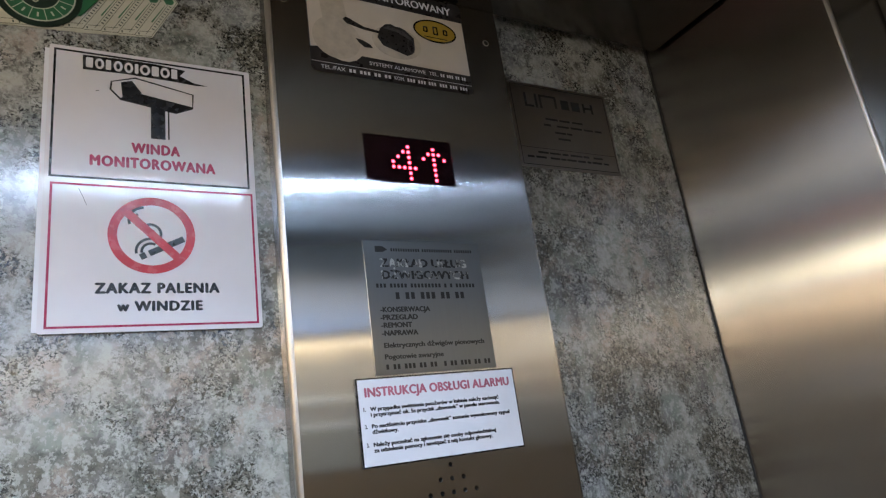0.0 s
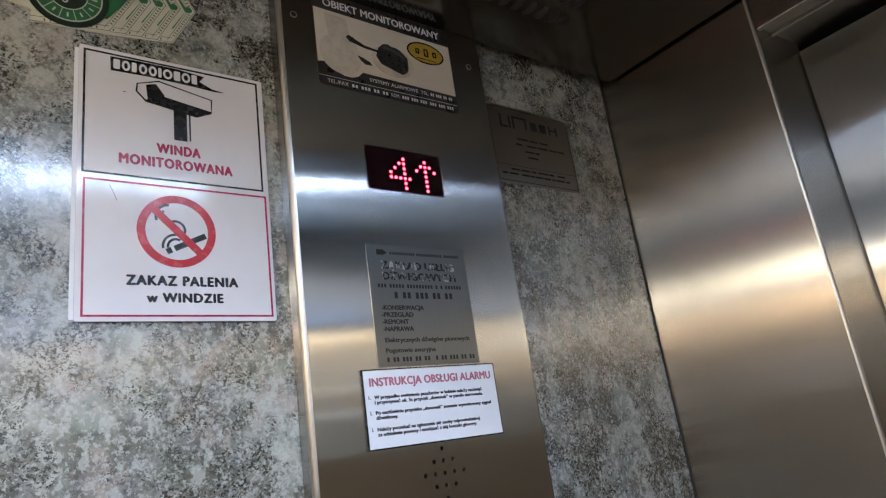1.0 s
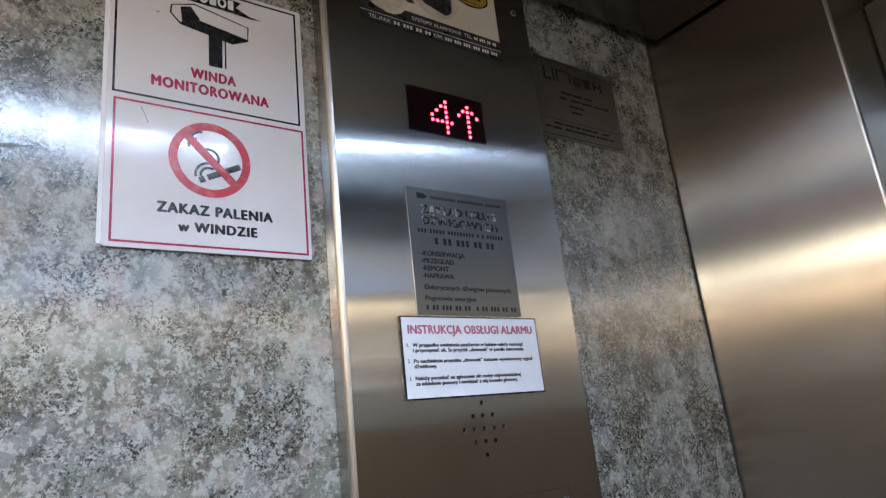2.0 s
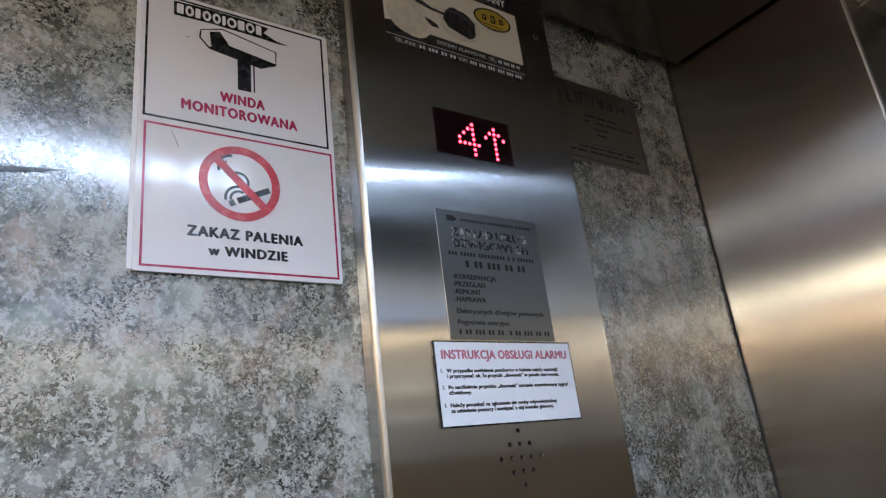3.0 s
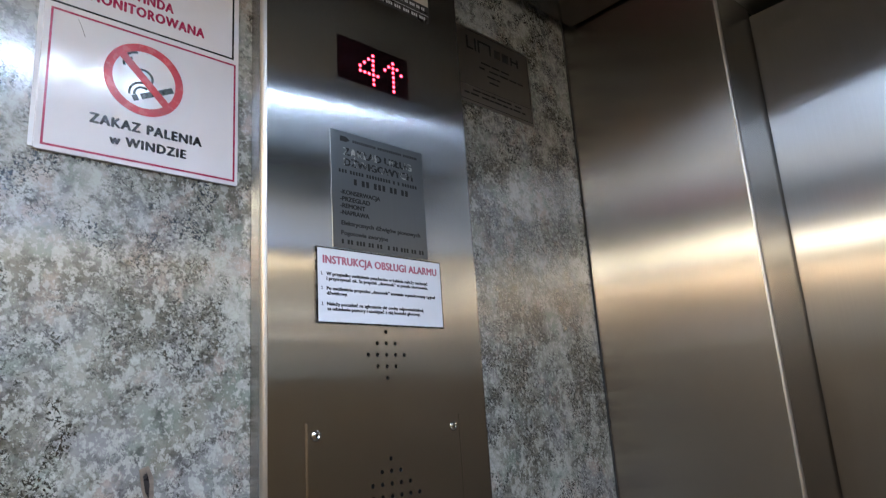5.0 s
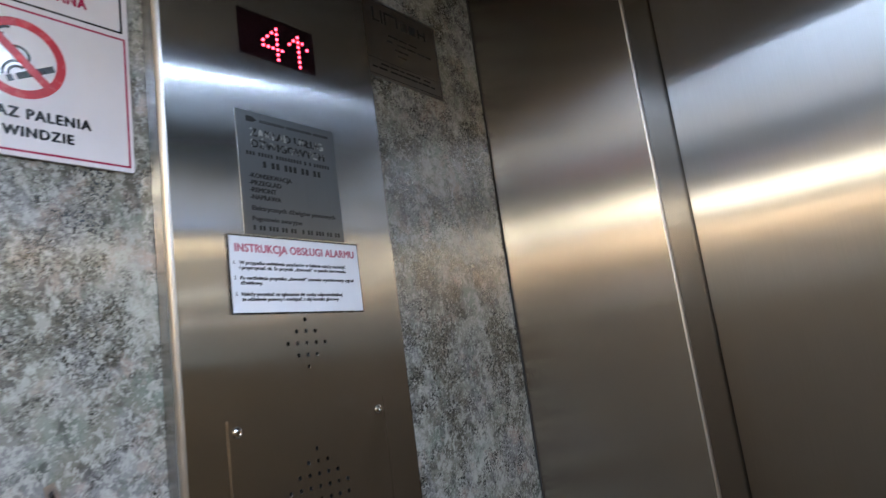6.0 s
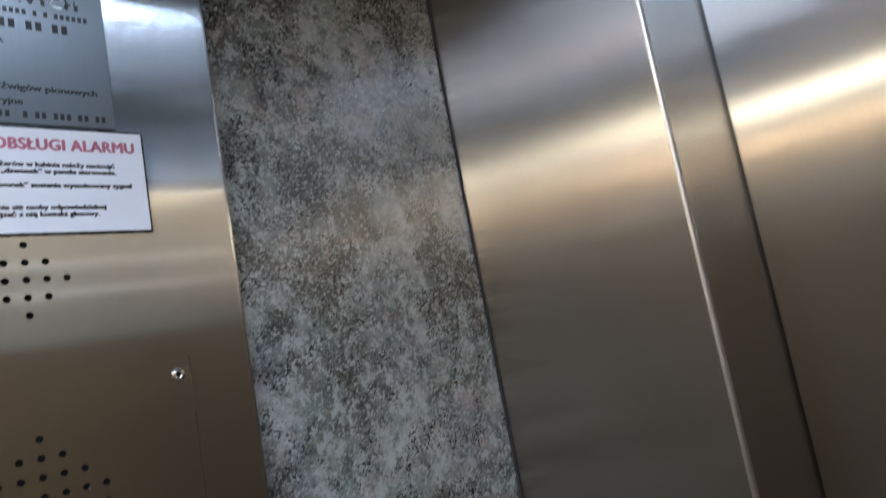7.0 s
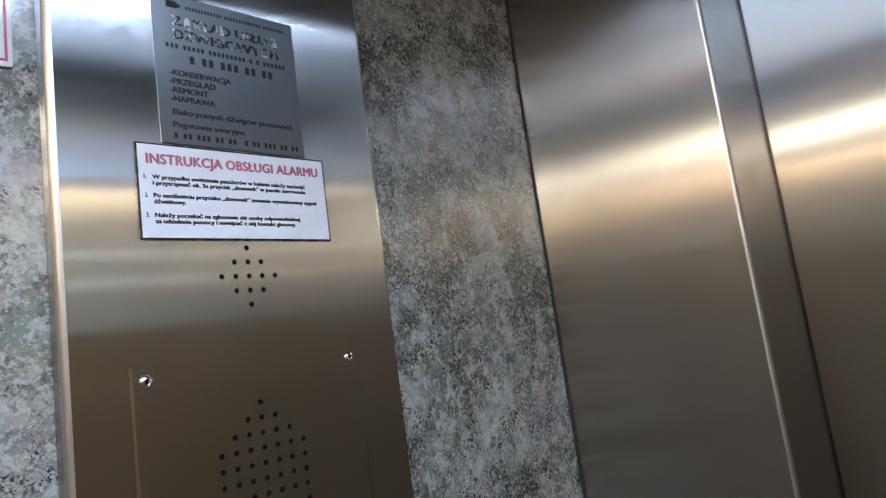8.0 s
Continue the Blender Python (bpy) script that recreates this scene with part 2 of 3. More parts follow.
def box(x0, x1, y0, y1, z0, z1, bevel=0.0, segments=2, bm=None):
    b2 = bmesh.new()
    m = Matrix.LocRotScale(((x0 + x1) / 2, (y0 + y1) / 2, (z0 + z1) / 2), None, (x1 - x0, y1 - y0, z1 - z0))
    bmesh.ops.create_cube(b2, size=1.0, matrix=m)
    if bevel:
        bmesh.ops.bevel(b2, geom=b2.edges[:], offset=bevel, segments=segments, affect="EDGES", profile=0.5)
    if bm is None:
        return b2
    me = bpy.data.meshes.new("piece")
    b2.to_mesh(me)
    b2.free()
    bm.from_mesh(me)
    bpy.data.meshes.remove(me)
    return bm


def slab(points, front, back, bm=None, bevel=0.0):
    """A flat plate from its outline (x, z), standing on a wall that faces -y."""
    bm = bm or bmesh.new()
    area = sum(a[0] * b[1] - b[0] * a[1] for a, b in zip(points, points[1:] + points[:1]))
    pts = points if area > 0 else points[::-1]
    f = [bm.verts.new((x, front, z)) for x, z in pts]
    k = [bm.verts.new((x, back, z)) for x, z in pts]
    bm.faces.new(f)
    bm.faces.new(k[::-1])
    for i in range(len(pts)):
        j = (i + 1) % len(pts)
        bm.faces.new((f[j], f[i], k[i], k[j]))
    return bm


def rect(x0, x1, z0, z1):
    return [(x0, z0), (x1, z0), (x1, z1), (x0, z1)]


def rounded(x0, x1, z0, z1, r, n=5):
    out = []
    for cx, cz, a0 in ((x1 - r, z1 - r, 0), (x0 + r, z1 - r, 90), (x0 + r, z0 + r, 180), (x1 - r, z0 + r, 270)):
        for i in range(n + 1):
            a = radians(a0 + 90 * i / n)
            out.append((cx + r * math.cos(a), cz + r * math.sin(a)))
    return out


def ellipse(cx, cz, rx, rz, n=40, turn=0.0):
    out = []
    for i in range(n):
        a = math.tau * i / n
        x, z = rx * math.cos(a), rz * math.sin(a)
        c, s = math.cos(turn), math.sin(turn)
        out.append((cx + x * c - z * s, cz + x * s + z * c))
    return out


def ring(outer, inner, front, back):
    """A flat frame between two outlines with as many points each."""
    bm = bmesh.new()
    a = [bm.verts.new((x, front, z)) for x, z in outer]
    b = [bm.verts.new((x, front, z)) for x, z in inner]
    c = [bm.verts.new((x, back, z)) for x, z in outer]
    d = [bm.verts.new((x, back, z)) for x, z in inner]
    for i in range(len(a)):
        j = (i + 1) % len(a)
        bm.faces.new((a[i], a[j], b[j], b[i]))
        bm.faces.new((c[j], c[i], d[i], d[j]))
        bm.faces.new((a[j], a[i], c[i], c[j]))
        bm.faces.new((b[i], b[j], d[j], d[i]))
    bmesh.ops.recalc_face_normals(bm, faces=bm.faces[:])
    return bm


def frame_line(x0, x1, z0, z1, w, front, back):
    return ring(rect(x0, x1, z0, z1), rect(x0 + w, x1 - w, z0 + w, z1 - w), front, back)


def arc_band(cx, cz, r0, r1, a0, a1, front, back, n=14):
    pts = [(cx + r1 * math.cos(radians(a0 + (a1 - a0) * i / n)), cz + r1 * math.sin(radians(a0 + (a1 - a0) * i / n))) for i in range(n + 1)]
    pts += [(cx + r0 * math.cos(radians(a1 + (a0 - a1) * i / n)), cz + r0 * math.sin(radians(a1 + (a0 - a1) * i / n))) for i in range(n + 1)]
    return slab(pts, front, back)


def stroke(x0, z0, x1, z1, w, front, back, bm=None):
    dx, dz = x1 - x0, z1 - z0
    d = math.hypot(dx, dz)
    nx, nz = -dz / d * w / 2, dx / d * w / 2
    return slab([(x0 + nx, z0 + nz), (x0 - nx, z0 - nz), (x1 - nx, z1 - nz), (x1 + nx, z1 + nz)], front, back, bm)


def glyphs(body, bold, spacing=1.0):
    cu = bpy.data.curves.new("lettering", "FONT")
    cu.body, cu.size, cu.resolution_u, cu.space_character = body, 1.0, 3, spacing
    ob = new("lettering", cu)
    bpy.context.view_layer.update()
    me = bpy.data.meshes.new_from_object(ob.evaluated_get(bpy.context.evaluated_depsgraph_get()))
    bpy.data.objects.remove(ob)
    bpy.data.curves.remove(cu)
    if bold:
        bm = bmesh.new()
        for i, (dx, dy) in enumerate(((0, 0), (1, 0), (-1, 0), (0, 0.6), (0, -0.6))):
            me.transform(Matrix.Translation((dx * bold, dy * bold, 0.002 * i)))
            bm.from_mesh(me)
            me.transform(Matrix.Translation((-dx * bold, -dy * bold, -0.002 * i)))
        bm.to_mesh(me)
        bm.free()
    return me


def extent(me):
    v = np.empty(len(me.vertices) * 3)
    me.vertices.foreach_get("co", v)
    v = v.reshape(-1, 3)
    return v.min(0), v.max(0)


CAP = extent(glyphs("H", 0.0))[1][1]


def words(body, x0, x1, base, cap, y, mat, parent, bold=0.012, turn=0.0, name="lettering", spacing=1.0):
    """A line of printed words from x0 to x1 on the base line, with capitals of that height."""
    me = glyphs(body, bold, spacing)
    lo, hi = extent(me)
    sx, sz = (x1 - x0) / (hi[0] - lo[0]), cap / (CAP + 1.2 * bold)
    me.transform(Matrix(((sx, 0, 0, x0 - lo[0] * sx), (0, 0, -0.01, y), (0, sz, 0, base + bold * 0.6 * sz), (0, 0, 0, 1))))
    if turn:
        c = Vector(((x0 + x1) / 2, y, base + cap / 2))
        me.transform(Matrix.Translation(c) @ Matrix.Rotation(turn, 4, "Y") @ Matrix.Translation(-c))
    me.materials.clear()
    me.materials.append(mat)
    return attach(new(name, me), parent)


def bars(x0, x1, base, height, y, mat, parent, pieces, gap=0.28, seed=1, name="text_bar"):
    """Plain bars in place of writing."""
    rng = random.Random(seed)
    widths = [rng.uniform(0.55, 1.5) for _ in range(pieces)]
    gaps = [gap * rng.choice((0.5, 0.7, 1.0, 2.2)) for _ in range(pieces - 1)] + [0.0]
    unit = (x1 - x0) / (sum(widths) + sum(gaps))
    x, bm = x0, bmesh.new()
    for w, g in zip(widths, gaps):
        slab(rect(x, x + w * unit, base + height * rng.uniform(0.0, 0.08), base + height * rng.uniform(0.86, 1.0)), y - 0.00015, y + 0.00005, bm)
        x += (w + g) * unit
    return part(name, bm, mat, parent)


def digit_bars(groups, x0, x1, base, height, y, mat, parent):
    """Plain narrow bars in place of numbers: one a figure, in groups."""
    units = sum(groups) + 0.75 * (len(groups) - 1) - 0.36
    unit = (x1 - x0) / units
    x, bm = x0, bmesh.new()
    for g in groups:
        for _ in range(g):
            slab(rect(x, x + unit * 0.64, base, base + height), y - 0.00015, y + 0.00005, bm)
            x += unit
        x += unit * 0.75
    return tagged(part("number_bar", bm, mat, parent), kind="stuff")


def dome(radius, height, n=16, socket=0.0):
    """A screw's rounded head, facing -y, with a socket."""
    bm = bmesh.new()
    prof = [(radius, 0.0), (radius * 0.97, height * 0.35), (radius * 0.8, height * 0.72), (radius * 0.5, height * 0.95)]
    if socket:
        prof += [(socket, height), (socket * 0.95, height * 0.3)]
    loops = []
    for r, h in prof:
        loops.append([bm.verts.new((r * math.cos(math.tau * i / n), -h, r * math.sin(math.tau * i / n))) for i in range(n)])
    for a, b in zip(loops, loops[1:]):
        for i in range(n):
            j = (i + 1) % n
            bm.faces.new((a[i], a[j], b[j], b[i]))
    bm.faces.new(loops[-1])
    bmesh.ops.recalc_face_normals(bm, faces=bm.faces[:])
    return bm


def sheet_with_holes(outline, holes, front, depth):
    """A flat sheet facing -y with real holes through it."""
    bm = bmesh.new()
    edges, walls = [], []
    for pts in [outline] + holes:
        vs = [bm.verts.new((x, front, z)) for x, z in pts]
        es = [bm.edges.new((vs[i], vs[(i + 1) % len(vs)])) for i in range(len(vs))]
        edges += es
        walls.append(vs)
    bmesh.ops.triangle_fill(bm, use_beauty=True, use_dissolve=False, edges=edges, normal=(0, -1, 0))
    for vs in walls[1:]:
        cx, cz = sum(v.co.x for v in vs) / len(vs), sum(v.co.z for v in vs) / len(vs)
        f = 0.96 if len(vs) > 4 else 1.0
        mid = [bm.verts.new((cx + (v.co.x - cx) * f, front + min(0.0006, depth * 0.6), cz + (v.co.z - cz) * f)) for v in vs]
        back = [bm.verts.new((v.co.x, front + depth, v.co.z)) for v in mid]
        for a, b in ((vs, mid), (mid, back)):
            for i in range(len(vs)):
                j = (i + 1) % len(vs)
                bm.faces.new((a[i], a[j], b[j], b[i]))
    bmesh.ops.recalc_face_normals(bm, faces=bm.faces[:])
    for f in bm.faces:
        if abs(f.normal.y) > 0.9 and f.normal.y > 0:
            f.normal_flip()
    return bm, walls[0]


# ---- the cabin's shell ----
setting("floor", box(WEST - 0.05, 1.10, SOUTH - 0.05, NORTH + 0.05, -0.04, 0.0), RUBBER, "dark ribbed rubber floor of the lift cabin", "floor")
setting("wall_north", box(WEST - 0.05, EAST, NORTH, NORTH + 0.03, 0.0, ROOF), LAMINATE, "grey stone-print laminate wall with dark flecks", "wall")
setting("wall_west", box(WEST - 0.03, WEST, SOUTH, NORTH - 0.001, 0.0, ROOF), TAN, "plain brown laminate wall", "wall")
setting("wall_south", box(WEST - 0.03, EAST + 0.2, SOUTH - 0.03, SOUTH, 0.0, ROOF), BROWN, "plain golden-brown laminate wall", "wall")
# Unseen bands added so the control panel mirrors blue above and beige below.
setting("blue_band_south", box(WEST + 0.001, EAST - 0.001, SOUTH + 0.0005, SOUTH + 0.006, 1.845, CEIL - 0.002, 0.001, 1), BLUE_BAND, "unseen pale blue band added for the control panel to mirror", "wall panel")
setting("beige_band_south", box(WEST + 0.001, EAST - 0.001, SOUTH + 0.0005, SOUTH + 0.005, 1.50, 1.844, 0.001, 1), BEIGE, "unseen beige band added for the control panel to mirror", "wall panel")
setting("roof", box(WEST - 0.05, 1.10, SOUTH - 0.05, NORTH + 0.05, ROOF, ROOF + 0.03), SHADOW_BOARD, "dark roof board over the ceiling panel", "roof")


def return_panel(name, y0, y1):
    bm = bmesh.new()
    r, n = 0.0045, 6
    prof = [(EAST, y1)]
    prof += [(EAST + r - r * math.cos(radians(90 * i / n)), y0 + r - r * math.sin(radians(90 * i / n))) for i in range(n + 1)]
    prof += [(DOOR + 0.012, y0 - 0.005), (DOOR + 0.012, y0 - 0.003), (EAST + 0.02, y0 + 0.03), (EAST + 0.02, y1)]
    a = [bm.verts.new((x, y, 0.0)) for x, y in prof]
    b = [bm.verts.new((x, y, ROOF)) for x, y in prof]
    for i in range(len(prof)):
        j = (i + 1) % len(prof)
        f = bm.faces.new((a[i], a[j], b[j], b[i]))
        if 1 <= i <= n:
            f.smooth, f.material_index = True, 1
    bmesh.ops.recalc_face_normals(bm, faces=bm.faces[:])
    ob = setting(name, bm, STEEL, "brushed steel return panel with a rounded jamb edge", "wall panel")
    ob.data.materials.append(EDGE_STEEL)
    return ob


wall_e = return_panel("wall_east", JAMB, NORTH - 0.002)
setting("wall_east_far", box(EAST, DOOR - 0.004, SOUTH + 0.001, -0.36, 0.0, ROOF, 0.005, 3), STEEL, "brushed steel return panel beside the door", "wall panel")
# header over the door: a front skin with a lip, a soffit and a track rib
bm = box(EAST + 0.001, EAST + 0.012, -0.359, JAMB - 0.0015, LINTEL, ROOF - 0.001, 0.002)
box(EAST + 0.012, DOOR + 0.05, -0.359, JAMB - 0.0015, LINTEL + 0.008, LINTEL + 0.02, 0.001, 1, bm)
box(EAST + 0.045, EAST + 0.052, -0.359, JAMB - 0.0015, LINTEL + 0.001, LINTEL + 0.0085, 0.0015, 1, bm)
for f in bm.faces:
    f.normal_update()
    f.material_index = 1 if abs(f.normal.z) > 0.7 else 0
setting("header", bm, STEEL, "brushed steel header over the lift door", "door header").data.materials.append(EDGE_STEEL)
setting("shaft_wall", box(1.06, 1.09, SOUTH, NORTH, 0.0, ROOF), SHADOW_BOARD, "dark landing side behind the lift door", "wall")
# Dark board whose colour stands in for shade in the gap beside the leaf.
setting("jamb_backing", box(DOOR + 0.03, 1.06, JAMB + 0.02, JAMB + 0.05, 0.0, ROOF - 0.001), SHADOW_BOARD, "dark board standing in for the shade behind the door jamb", "trim")
setting("corner_bead", box(EAST - 0.0030, EAST - 0.0002, NORTH - 0.0030, NORTH - 0.0002, 0.0, ROOF - 0.002, 0.0006, 1), SHADOW_BOARD, "dark sealed joint in the cabin corner", "trim")

door = thing("door_1", (DOOR, -0.05, 0.0), "closed brushed steel sliding lift door in two leaves", "door", kind="structure")
part("leaf", box(DOOR, DOOR + 0.025, -0.045, JAMB - 0.0075, 0.006, 2.02, 0.0025, 2), DOOR_STEEL, door)
part("leaf", box(DOOR + 0.034, DOOR + 0.058, -0.385, -0.03, 0.006, 2.02, 0.0025, 2), DOOR_STEEL, door)
part("sill", box(EAST + 0.002, DOOR + 0.06, -0.358, JAMB - 0.004, 0.0005, 0.005), DOOR_STEEL, door)

def louvre(bm, x, y, z, length=0.030, width=0.009, height=0.0042, n=8):
    """A pressed half-moon louvre hanging under a sheet, open on one long side."""
    rows = []
    for i in range(n + 1):
        u = -1 + 2 * i / n
        h = math.sqrt(max(1 - u * u, 0.0))
        rows.append([bm.verts.new((x + width * (f - 0.35 * (1 - h)), y + u * length / 2, z - height * h * g + 0.0004)) for f, g in ((0.0, 0.0), (0.35, 0.55), (0.75, 0.95), (0.98, 1.0), (1.0, 0.88))])
    for a, b in zip(rows, rows[1:]):
        for j in range(4):
            f = bm.faces.new((a[j], a[j + 1], b[j + 1], b[j]))
            f.smooth, f.material_index = True, 1


# ---- ceiling panel with a light tray and punched vents ----
L0, L1, LY0, LY1 = -0.45, 0.345, -0.098, -0.008
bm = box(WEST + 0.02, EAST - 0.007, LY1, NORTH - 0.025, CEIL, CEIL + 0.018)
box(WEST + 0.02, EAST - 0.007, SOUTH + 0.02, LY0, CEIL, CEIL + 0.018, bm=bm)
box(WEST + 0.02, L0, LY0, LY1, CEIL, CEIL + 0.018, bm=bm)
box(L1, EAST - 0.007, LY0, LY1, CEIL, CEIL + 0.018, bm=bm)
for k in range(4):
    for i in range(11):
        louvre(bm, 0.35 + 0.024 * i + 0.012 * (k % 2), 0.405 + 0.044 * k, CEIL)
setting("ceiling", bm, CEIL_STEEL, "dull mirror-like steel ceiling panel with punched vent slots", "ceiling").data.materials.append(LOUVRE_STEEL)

lamp = thing("ceiling_light", ((L0 + L1) / 2, (LY0 + LY1) / 2, CEIL), "cool white led ceiling light in a recessed tray", "ceiling light")
bm = box(L0 - 0.004, L1 + 0.004, LY0 - 0.004, LY1 + 0.004, CEIL + 0.030, CEIL + 0.034)
part("tray", bm, SHADOW_BOARD, lamp)
# Unseen dim glow, added so the control panel mirrors blue under the bright streak.
part("side_glow", box(L0, L1, LY0 - 0.20, LY0 - 0.004, CEIL - 0.003, CEIL - 0.0004, 0.001, 1), DIM_GLOW, lamp, "dim bluish glow sheet added beside the light tray")
bm = bmesh.new()
for y in (LY0 + 0.030, LY0 + 0.060):
    box(L0, L1, y - 0.0013, y + 0.0013, CEIL + 0.012, CEIL + 0.017, bm=bm)
for i in range(11):
    x = 0.3175 - 0.075 * i
    box(x - 0.0165, x + 0.0165, LY0 + 0.001, LY1 - 0.001, CEIL + 0.0166, CEIL + 0.0178, bm=bm)
part("grille", bm, SHADOW_BOARD, lamp)
fin_me = mesh_of(box(-0.0006, 0.0006, LY0 + 0.001 - (LY0 + LY1) / 2, LY1 - 0.001 - (LY0 + LY1) / 2, 0.0, 0.0085), "baffle", SHADOW_BOARD)
for i in range(20):
    ob = attach(new("baffle", fin_me), lamp)
    ob.location = (L0 + 0.018 + 0.040 * i, (LY0 + LY1) / 2, CEIL + 0.0035)
module_me = mesh_of(box(-0.022, 0.022, -0.034, 0.034, 0.0, 0.004), "led_module", LED_WHITE)
for i in range(10):
    ob = attach(new("led_module", module_me), lamp)
    ob.location = (0.28 - 0.075 * i, (LY0 + LY1) / 2, CEIL + 0.022)
beam = bpy.data.lights.new("led_beam", "AREA")
beam.shape, beam.size, beam.size_y, beam.spread = "RECTANGLE", 0.72, 0.066, radians(158)
beam.energy, beam.color = LED_WATTS, LED_COLOUR
li = attach(new("led_beam", beam), lamp)
li.location = (-0.0575, (LY0 + LY1) / 2, CEIL + 0.020)

# unseen warm strip added to the back wall; the brushed doors mirror its band
warm_band_strip = thing("warm_band_strip", (WEST, 0.08, 1.88), "unseen warm glowing strip added for the band the doors mirror", "strip light")
part("profile", box(WEST + 0.0005, WEST + 0.014, SOUTH + 0.05, NORTH - 0.05, 1.880, 1.975, 0.002, 2), CHROME, warm_band_strip)
part("diffuser", box(WEST + 0.012, WEST + 0.020, SOUTH + 0.06, NORTH - 0.06, 1.893, 1.962, 0.003, 2), STRIP_GLOW, warm_band_strip)

# unseen lamps added to warm the mirrored walls: lipped profile, warm lamp down the wall
def fill_wash(at, turn, length, z, watts):
    w = thing("fill_wash", (at[0], at[1], z), "unseen warm lamp bar added to warm the wall the steel mirrors", "wash light", "wash lights round the cabin")
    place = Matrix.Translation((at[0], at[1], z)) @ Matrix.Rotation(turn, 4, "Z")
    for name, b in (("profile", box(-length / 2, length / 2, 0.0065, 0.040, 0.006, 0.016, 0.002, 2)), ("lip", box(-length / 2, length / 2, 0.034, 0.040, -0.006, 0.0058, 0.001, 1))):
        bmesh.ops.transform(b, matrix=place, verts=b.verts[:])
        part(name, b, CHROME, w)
    tube = bpy.data.lights.new("fill_beam", "AREA")
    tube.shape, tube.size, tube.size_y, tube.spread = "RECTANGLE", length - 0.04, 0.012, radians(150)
    tube.energy, tube.color = watts * length, FILL_COLOUR
    t = attach(new("fill_beam", tube), w)
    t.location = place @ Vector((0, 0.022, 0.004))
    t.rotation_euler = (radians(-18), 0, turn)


fill_wash((0.06, SOUTH), 0.0, 1.40, 1.825, 0.55 * FILL_WATTS)
# Unseen pale strips added for the bright lines mirrored in the control panel.
for z in (1.672, 1.608):
    setting("trim", box(WEST + 0.001, EAST - 0.001, SOUTH + 0.0045, SOUTH + 0.011, z - 0.007, z + 0.007, 0.003, 3), PALE_LINE, "unseen pale strip added for a bright line in the panel's reflection", "trim")
fill_wash((WEST, 0.13), radians(-90), 0.96, 1.835, 4.2 * FILL_WATTS)

# ---- control panel ----
cop = thing("control_panel", (0.341, NORTH, 0.95), "brushed steel lift control panel with display and speaker holes", "control panel")
R = 0.006
PITCH = 0.0137
holes = []
CALL = [(c, r) for r in range(-2, 3) for c in range(-2, 3) if abs(c) + abs(r) <= 2]
for c, r in CALL:
    holes.append(ellipse(0.341 + c * PITCH, 1.462 + r * PITCH, 0.0026, 0.0026, 14))
DX0, DX1, DZ0, DZ1 = 0.2815, 0.4005, 1.8115, 1.8725
holes.append(rect(DX0, DX1, DZ0, DZ1)[::-1])
bm, rim = sheet_with_holes(rect(P0 + R, P1 - R, 0.95, CEIL - 0.0005), holes, PANEL, 0.0025)
for x0, side in ((P0 + R, -1), (P1 - R, 1)):
    prof = [(x0 + side * R * math.sin(radians(15 * i)), PANEL + R - R * math.cos(radians(15 * i))) for i in range(7)] + [(x0 + side * R, NORTH - 0.001)]
    lo = [bm.verts.new((x, y, 0.95)) for x, y in prof]
    hi = [bm.verts.new((x, y, CEIL - 0.0005)) for x, y in prof]
    for i in range(len(prof) - 1):
        q = (lo[i], lo[i + 1], hi[i + 1], hi[i])
        f = bm.faces.new(q if side > 0 else q[::-1])
        f.smooth, f.material_index = i < 6, 1 if i < 6 and side < 0 else 0
part("faceplate", bm, PANEL_STEEL, cop).data.materials.append(EDGE_STEEL)
# Black backing gives the shallow holes their dark depth by colour.
part("hole_backing", slab(rect(0.305, 0.377, 1.426, 1.498), PANEL + 0.0024, PANEL + 0.006), HOLE, cop)
part("back_box", box(P0 + 0.003, P1 - 0.003, PANEL + 0.007, NORTH - 0.002, 0.951, CEIL - 0.002), SHADOW_BOARD, cop)

# lower cover plate with its loudspeaker holes
CX0, CX1, CZ0, CZ1, CF = 0.2265, 0.4545, 1.05, 1.388, PANEL - 0.0016
holes = []
for c in range(-3, 4):
    for r in range(0, 14 - 2 * abs(c)):
        holes.append(ellipse(0.3395 + c * PITCH, 1.343 - (abs(c) + r) * PITCH, 0.0026, 0.0026, 14))
bm, rim = sheet_with_holes(rect(CX0 + 0.0022, CX1 - 0.0022, CZ0 + 0.0004, CZ1 - 0.0001), holes, CF, 0.001)
inner, outer = rect(CX0 + 0.0022, CX1 - 0.0022, CZ0 + 0.0004, CZ1 - 0.0001), rect(CX0, CX1, CZ0, CZ1)
for i in range(4):
    j = (i + 1) % 4
    a, b, c, d = inner[i], inner[j], outer[j], outer[i]
    for pts in (((a, CF), (b, CF), (c, CF + 0.0012), (d, CF + 0.0012)), ((d, CF + 0.0012), (c, CF + 0.0012), (c, PANEL - 0.0001), (d, PANEL - 0.0001))):
        bm.faces.new([bm.verts.new((p[0], y, p[1])) for p, y in pts])
bmesh.ops.remove_doubles(bm, verts=bm.verts[:], dist=0.00002)
cover = part("cover_plate", bm, PANEL_STEEL, cop)
part("hole_backing", slab(rect(0.29, 0.389, 1.14, 1.35), CF + 0.0009, CF + 0.0013), HOLE, cover)
screw_me = mesh_of(dome(0.0058, 0.0032, 18, 0.0024), "screw", CHROME, True)
socket_me = mesh_of(slab(ellipse(0, 0, 0.0022, 0.0022, 6), -0.0012, -0.0009), "socket", HOLE)
